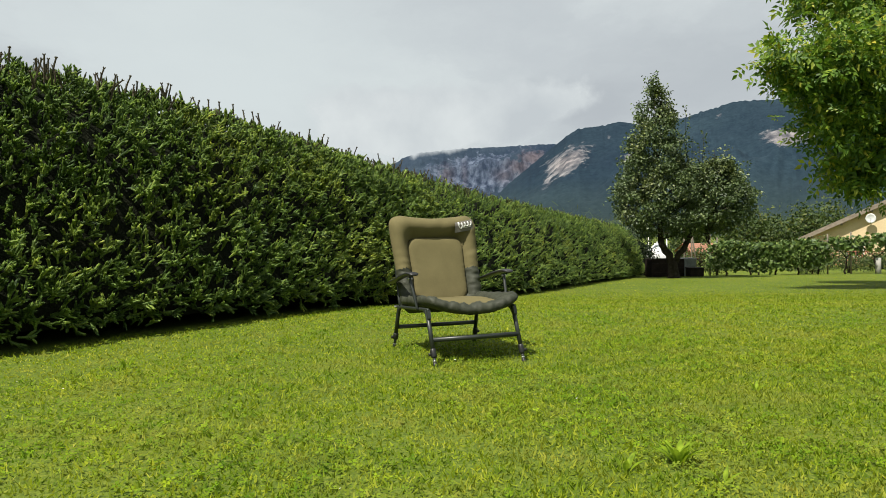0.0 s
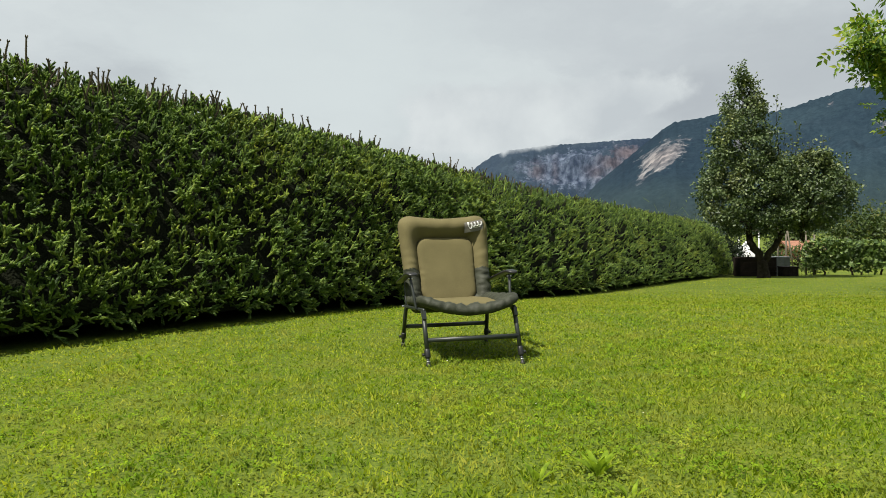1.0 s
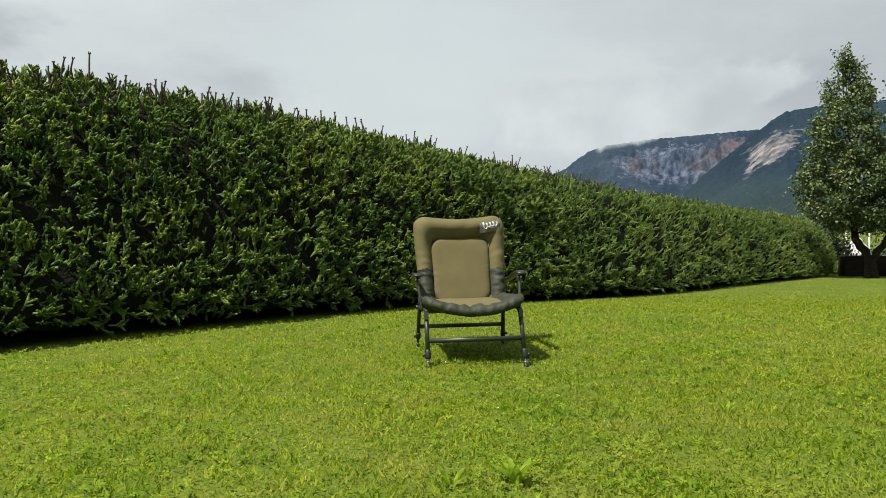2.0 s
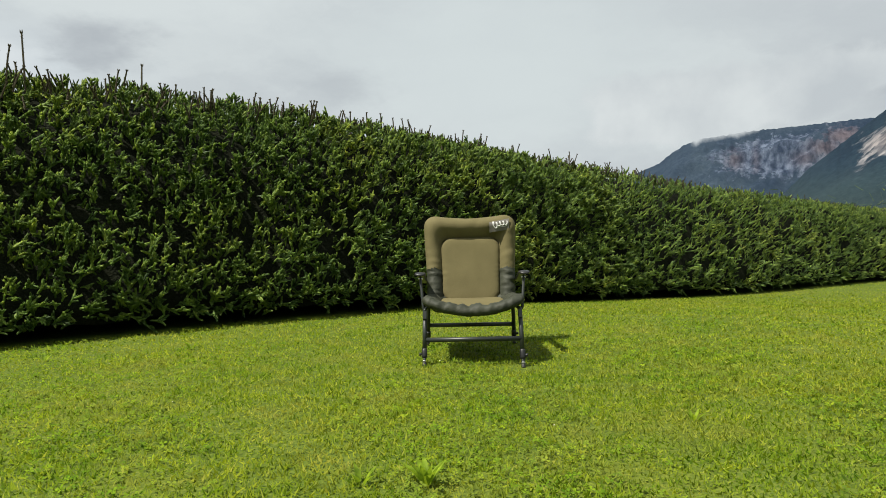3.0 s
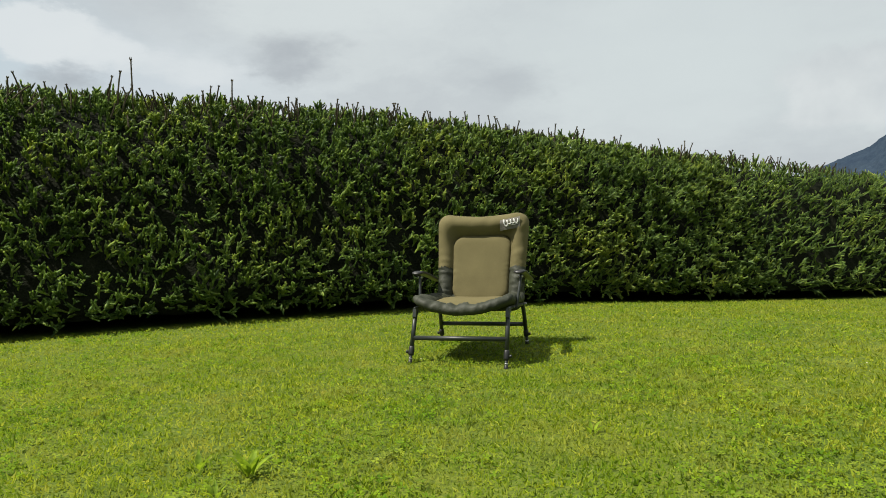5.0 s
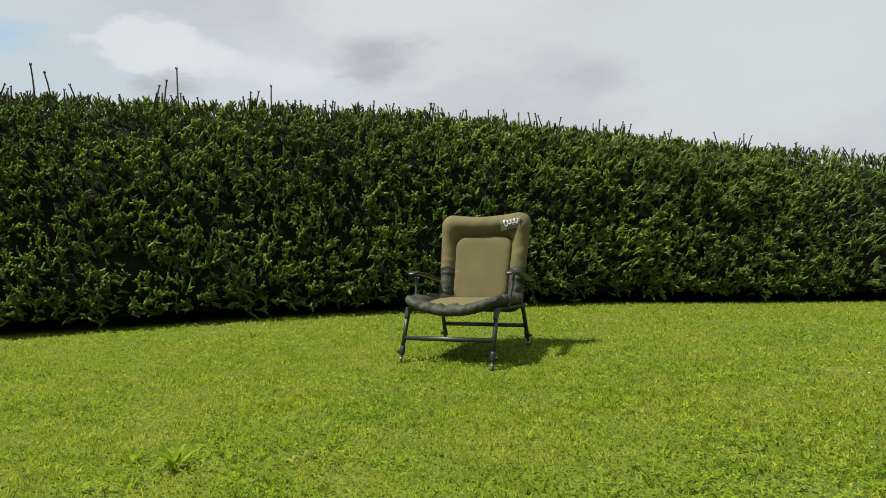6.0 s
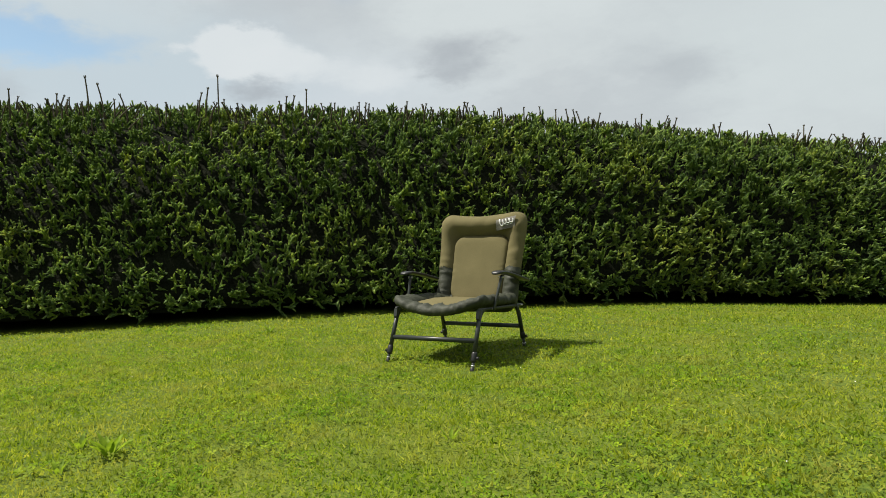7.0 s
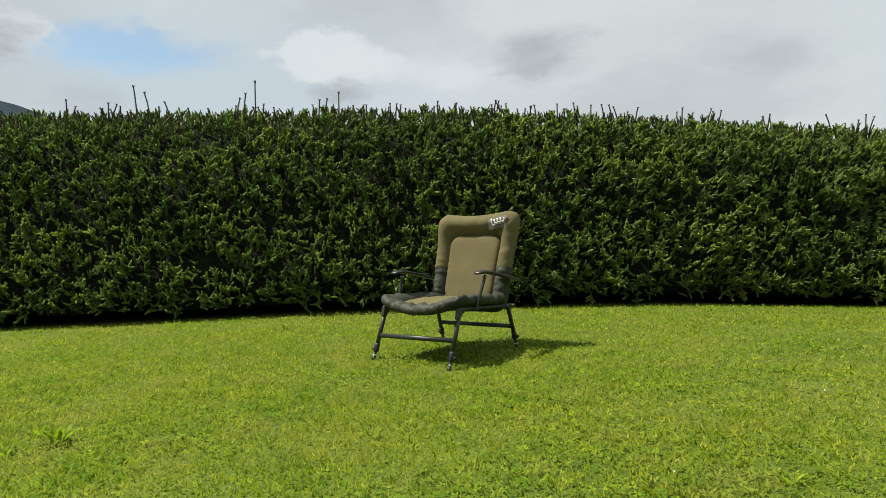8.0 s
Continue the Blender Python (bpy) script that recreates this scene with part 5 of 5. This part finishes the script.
def distance():
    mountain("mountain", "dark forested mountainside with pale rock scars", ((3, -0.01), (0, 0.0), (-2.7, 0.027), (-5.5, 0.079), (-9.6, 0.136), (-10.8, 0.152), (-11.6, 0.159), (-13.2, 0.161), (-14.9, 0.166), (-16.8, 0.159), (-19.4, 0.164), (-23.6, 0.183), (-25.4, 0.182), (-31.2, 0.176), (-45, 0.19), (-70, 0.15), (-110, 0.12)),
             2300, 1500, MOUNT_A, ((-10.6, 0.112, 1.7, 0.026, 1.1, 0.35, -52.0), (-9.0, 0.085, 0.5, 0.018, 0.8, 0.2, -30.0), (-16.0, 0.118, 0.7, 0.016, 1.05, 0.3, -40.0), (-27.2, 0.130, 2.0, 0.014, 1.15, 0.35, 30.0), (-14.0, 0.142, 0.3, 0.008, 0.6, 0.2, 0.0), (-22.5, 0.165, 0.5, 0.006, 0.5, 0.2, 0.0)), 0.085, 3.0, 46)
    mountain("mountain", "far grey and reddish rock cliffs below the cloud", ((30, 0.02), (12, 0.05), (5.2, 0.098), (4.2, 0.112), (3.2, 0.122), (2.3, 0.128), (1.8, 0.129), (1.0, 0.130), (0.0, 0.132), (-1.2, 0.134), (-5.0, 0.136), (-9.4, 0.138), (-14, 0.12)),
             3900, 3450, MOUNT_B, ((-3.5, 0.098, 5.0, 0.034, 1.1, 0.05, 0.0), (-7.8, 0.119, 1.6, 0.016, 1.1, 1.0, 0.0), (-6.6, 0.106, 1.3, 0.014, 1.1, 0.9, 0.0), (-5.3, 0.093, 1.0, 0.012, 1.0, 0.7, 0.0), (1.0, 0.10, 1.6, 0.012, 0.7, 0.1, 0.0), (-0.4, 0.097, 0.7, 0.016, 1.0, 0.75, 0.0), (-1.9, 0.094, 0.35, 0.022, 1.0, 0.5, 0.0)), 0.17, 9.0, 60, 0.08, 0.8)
    mountain("mountain", "dark wooded hill showing just over the hedge", ((40, 0.03), (60, 0.06), (75, 0.10), (84, 0.15), (89.7, 0.184), (91.8, 0.196), (100, 0.23), (120, 0.22), (150, 0.16), (200, 0.11), (252, 0.12)),
             2000, 700, MOUNT_A, (), 0.06, 17.0, 24, 0.5)


def far_woods():
    rng = np.random.default_rng(61)
    spots = []
    for _ in range(260):
        a = radians(rng.uniform(-50, 6))
        r = rng.uniform(110, 330)
        h = rng.uniform(5, 10) * (0.6 + r / 500)
        c = np.array((-math.sin(a) * r, math.cos(a) * r, -1.4))
        d = rng.normal(0, 1, (60, 3)) * np.array((h * 0.24, h * 0.24, h * 0.22)) + np.array((0, 0, h * 0.5))
        spots.append(c + d)
    spots = np.concatenate(spots)
    spots[:, 2] = np.maximum(spots[:, 2], -1.2)
    v, f = leaf_cloud(spots, leaf_template(0.35, 0.4, 0.1, 1), 1.5, rng)
    tagged(new("far_woods", raw_mesh("far_woods", v, f, SHRUB)), "belt of distant green trees below the mountain", "woods", kind="stuff")


def cloud_bank():
    """Low cloud lying before the far cliffs: a soft backdrop three kilometres away."""
    rows, cols, r = 64, 130, 3000
    az = np.radians(np.linspace(14, -16, cols))
    up = np.linspace(0.075, 0.26, rows)
    A, U = np.meshgrid(az, up, indexing="ij")
    verts = np.stack([-np.sin(A) * r, np.cos(A) * r, U * r], -1).reshape(-1, 3)
    i = np.arange(rows * cols).reshape(cols, rows)
    faces = np.stack([i[:-1, :-1], i[1:, :-1], i[1:, 1:], i[:-1, 1:]], -1).reshape(-1, 4)
    m = Nodes("low_cloud")
    veil_light = m.put("ShaderNodeEmission", Strength=0.67)
    m.link(m.ramp(m.noise(0.0022, 6), (0.35, (0.58, 0.63, 0.66)), (0.65, (0.74, 0.79, 0.80))), veil_light.inputs["Color"])
    thick = m.put("ShaderNodeAttribute")
    thick.attribute_name = "thickness"
    wisps = m.put("ShaderNodeMath")
    wisps.operation = "MULTIPLY_ADD"
    m.link(m.noise(0.005, 9, 0.62), wisps.inputs[0])
    wisps.inputs[1].default_value = 1.5
    wisps.inputs[2].default_value = -0.75
    total = m.put("ShaderNodeMath")
    m.link(thick.outputs["Fac"], total.inputs[0])
    m.link(wisps.outputs[0], total.inputs[1])
    cover = m.put("ShaderNodeMapRange")
    cover.interpolation_type = "SMOOTHSTEP"
    m.link(total.outputs[0], cover.inputs["Value"])
    cover.inputs["From Min"].default_value, cover.inputs["From Max"].default_value = 0.3, 0.85
    clear = m.put("ShaderNodeBsdfTransparent")
    both = m.put("ShaderNodeMixShader")
    m.link(cover.outputs[0], both.inputs[0])
    m.link(clear.outputs[0], both.inputs[1])
    m.link(veil_light.outputs[0], both.inputs[2])
    m.link(both.outputs[0], m.out.inputs["Surface"])
    me = raw_mesh("cloud_bank", verts, faces, m.material, True)
    deg = np.degrees(A)
    low = np.interp(deg, (-14, -10, -7, -5, -3, -1.2, 0.2, 1.2, 1.9, 2.4, 2.9, 3.4, 3.9, 4.4, 6, 12), (0.19, 0.165, 0.147, 0.139, 0.135, 0.130, 0.126, 0.124, 0.121, 0.114, 0.121, 0.126, 0.113, 0.120, 0.125, 0.12))
    amount = np.clip((U - low) / 0.018, -1, 1) * 0.8 + 0.42
    amount *= np.clip((0.25 - U) / 0.05, 0, 1) * np.clip((deg + 15) / 5, 0, 1) * np.clip((13 - deg) / 5, 0, 1)
    me.attributes.new("thickness", "FLOAT", "POINT").data.foreach_set("value", amount.astype(np.float32).ravel())
    ob = tagged(new("cloud_bank", me), "pale low cloud over the far cliffs", "cloud", kind="structure")
    ob.visible_shadow = False


# ---- build ----
ground()
chair()
hedge()
grass()
clover()
daisies()
for x, y, size, count, seed in ((0.83, 2.37, 0.105, 11, 1), (0.91, 2.18, 0.06, 5, 2), (0.62, 2.30, 0.08, 4, 3), (-2.05, 4.30, 0.09, 5, 4), (-2.75, 3.6, 0.08, 4, 5), (1.62, 3.47, 0.06, 5, 6), (2.9, 4.3, 0.06, 5, 7), (-0.4, 6.6, 0.05, 4, 8)):
    dock_plant(x, y, size, count, seed)
pear_tree()
walnut_tree()
plank_bed()
tub(11.35, 30.2, 0.62, 0.6, 0.42, DARK_WOOD, "compost_bin", "low dark compost bin beside the planter box", "compost bin")
tub(11.55, 31.6, 0.6, 0.5, 0.85, GREY_METAL, "water_tub", "grey metal water tub behind the compost bin", "tub")
white_shelter()
shed()
house()
for k, (x, w, h, low, count) in enumerate(((13.1, 1.5, 1.55, 0.30, 620), (14.3, 1.5, 1.5, 0.25, 640), (15.5, 1.5, 1.5, 0.2, 640), (16.6, 1.4, 1.6, 0.3, 600), (17.6, 1.0, 1.6, 0.4, 360))):
    grapevine(x, 31.0 + 0.1 * k, w, h, low, count, 70 + k)
for k, (x, w) in enumerate(((18.9, 1.5), (20.3, 1.6), (21.8, 1.7), (23.4, 1.7))):
    grapevine(x, 31.4, w, 1.75, 1.0, 330, 80 + k, 0.5)
for x, y, h, lean in ((12.6, 31.6, 1.95, 0), (13.0, 31.8, 1.8, 1), (14.7, 31.2, 1.3, 6), (18.1, 31.5, 1.9, 0), (19.2, 31.5, 2.0, 0), (21.0, 31.5, 1.9, -1), (11.9, 33.0, 2.6, 0), (12.3, 33.1, 2.5, 0), (13.7, 36.0, 2.9, -8)):
    trellis_post(x, y, h, lean)
trellis_post(20.3, 31.2, 0.75, 0, 0.12, CONCRETE, "stone_post", "pale concrete post under the vines")
for k, (x, y, w, h) in enumerate(((20.6, 34, 1.1, 0.95), (22.3, 34.2, 1.2, 1.0), (24.2, 34.0, 1.3, 1.05), (26.3, 34.3, 1.3, 1.1), (12.2, 34.2, 0.6, 1.1), (13.6, 33.2, 0.8, 0.8), (18.2, 33.0, 0.8, 0.6))):
    shrub(x, y, (w, h), 90 + k)
for k, (x, y, w, h) in enumerate(((34.5, 76, 3.6, 5.2), (38.5, 78, 3.4, 4.6), (43.5, 80, 3.6, 5.6), (31.0, 84, 3.0, 3.8), (48, 84, 4, 6.5))):
    shrub(x, y, (w, h), 110 + k, SHRUB, "tree", "round-headed green tree beyond the garden", 0.42, 1500, "tree")
for k in range(13):
    shrub(9.0 + 1.75 * k, 41.5 + 1.2 * math.sin(k * 2.3), (1.5, 1.5 + 0.35 * math.sin(k * 1.7)), 130 + k, None, "shrub", "dark green bush in the belt behind the vines", 0.17, 650)
# bushes added to fill the dark gap, shade painted in their leaves
for k, (x, y) in enumerate(((9.7, 35.6), (10.6, 36.8), (11.6, 37.6), (12.8, 36.9))):
    shrub(x, y, (0.9, 1.6), 160 + k, SHADE_LEAVES, "shrub", "bush behind the planter box, its leaves coloured dark as in shade", 0.13, 700)
# two bushes stand in for the hedge's unlit end, darkened by leaf colour
shrub(9.6, 33.6, (0.95, 2.3), 171, SHADE_LEAVES, "shrub", "bush standing in for the shaded end of the hedge, leaves coloured dark", 0.12, 1500)
shrub(10.4, 34.6, (0.9, 1.9), 172, SHADE_LEAVES, "shrub", "bush standing in for the shaded end of the hedge, leaves coloured dark", 0.12, 1200)
distance()
far_woods()
cloud_bank()
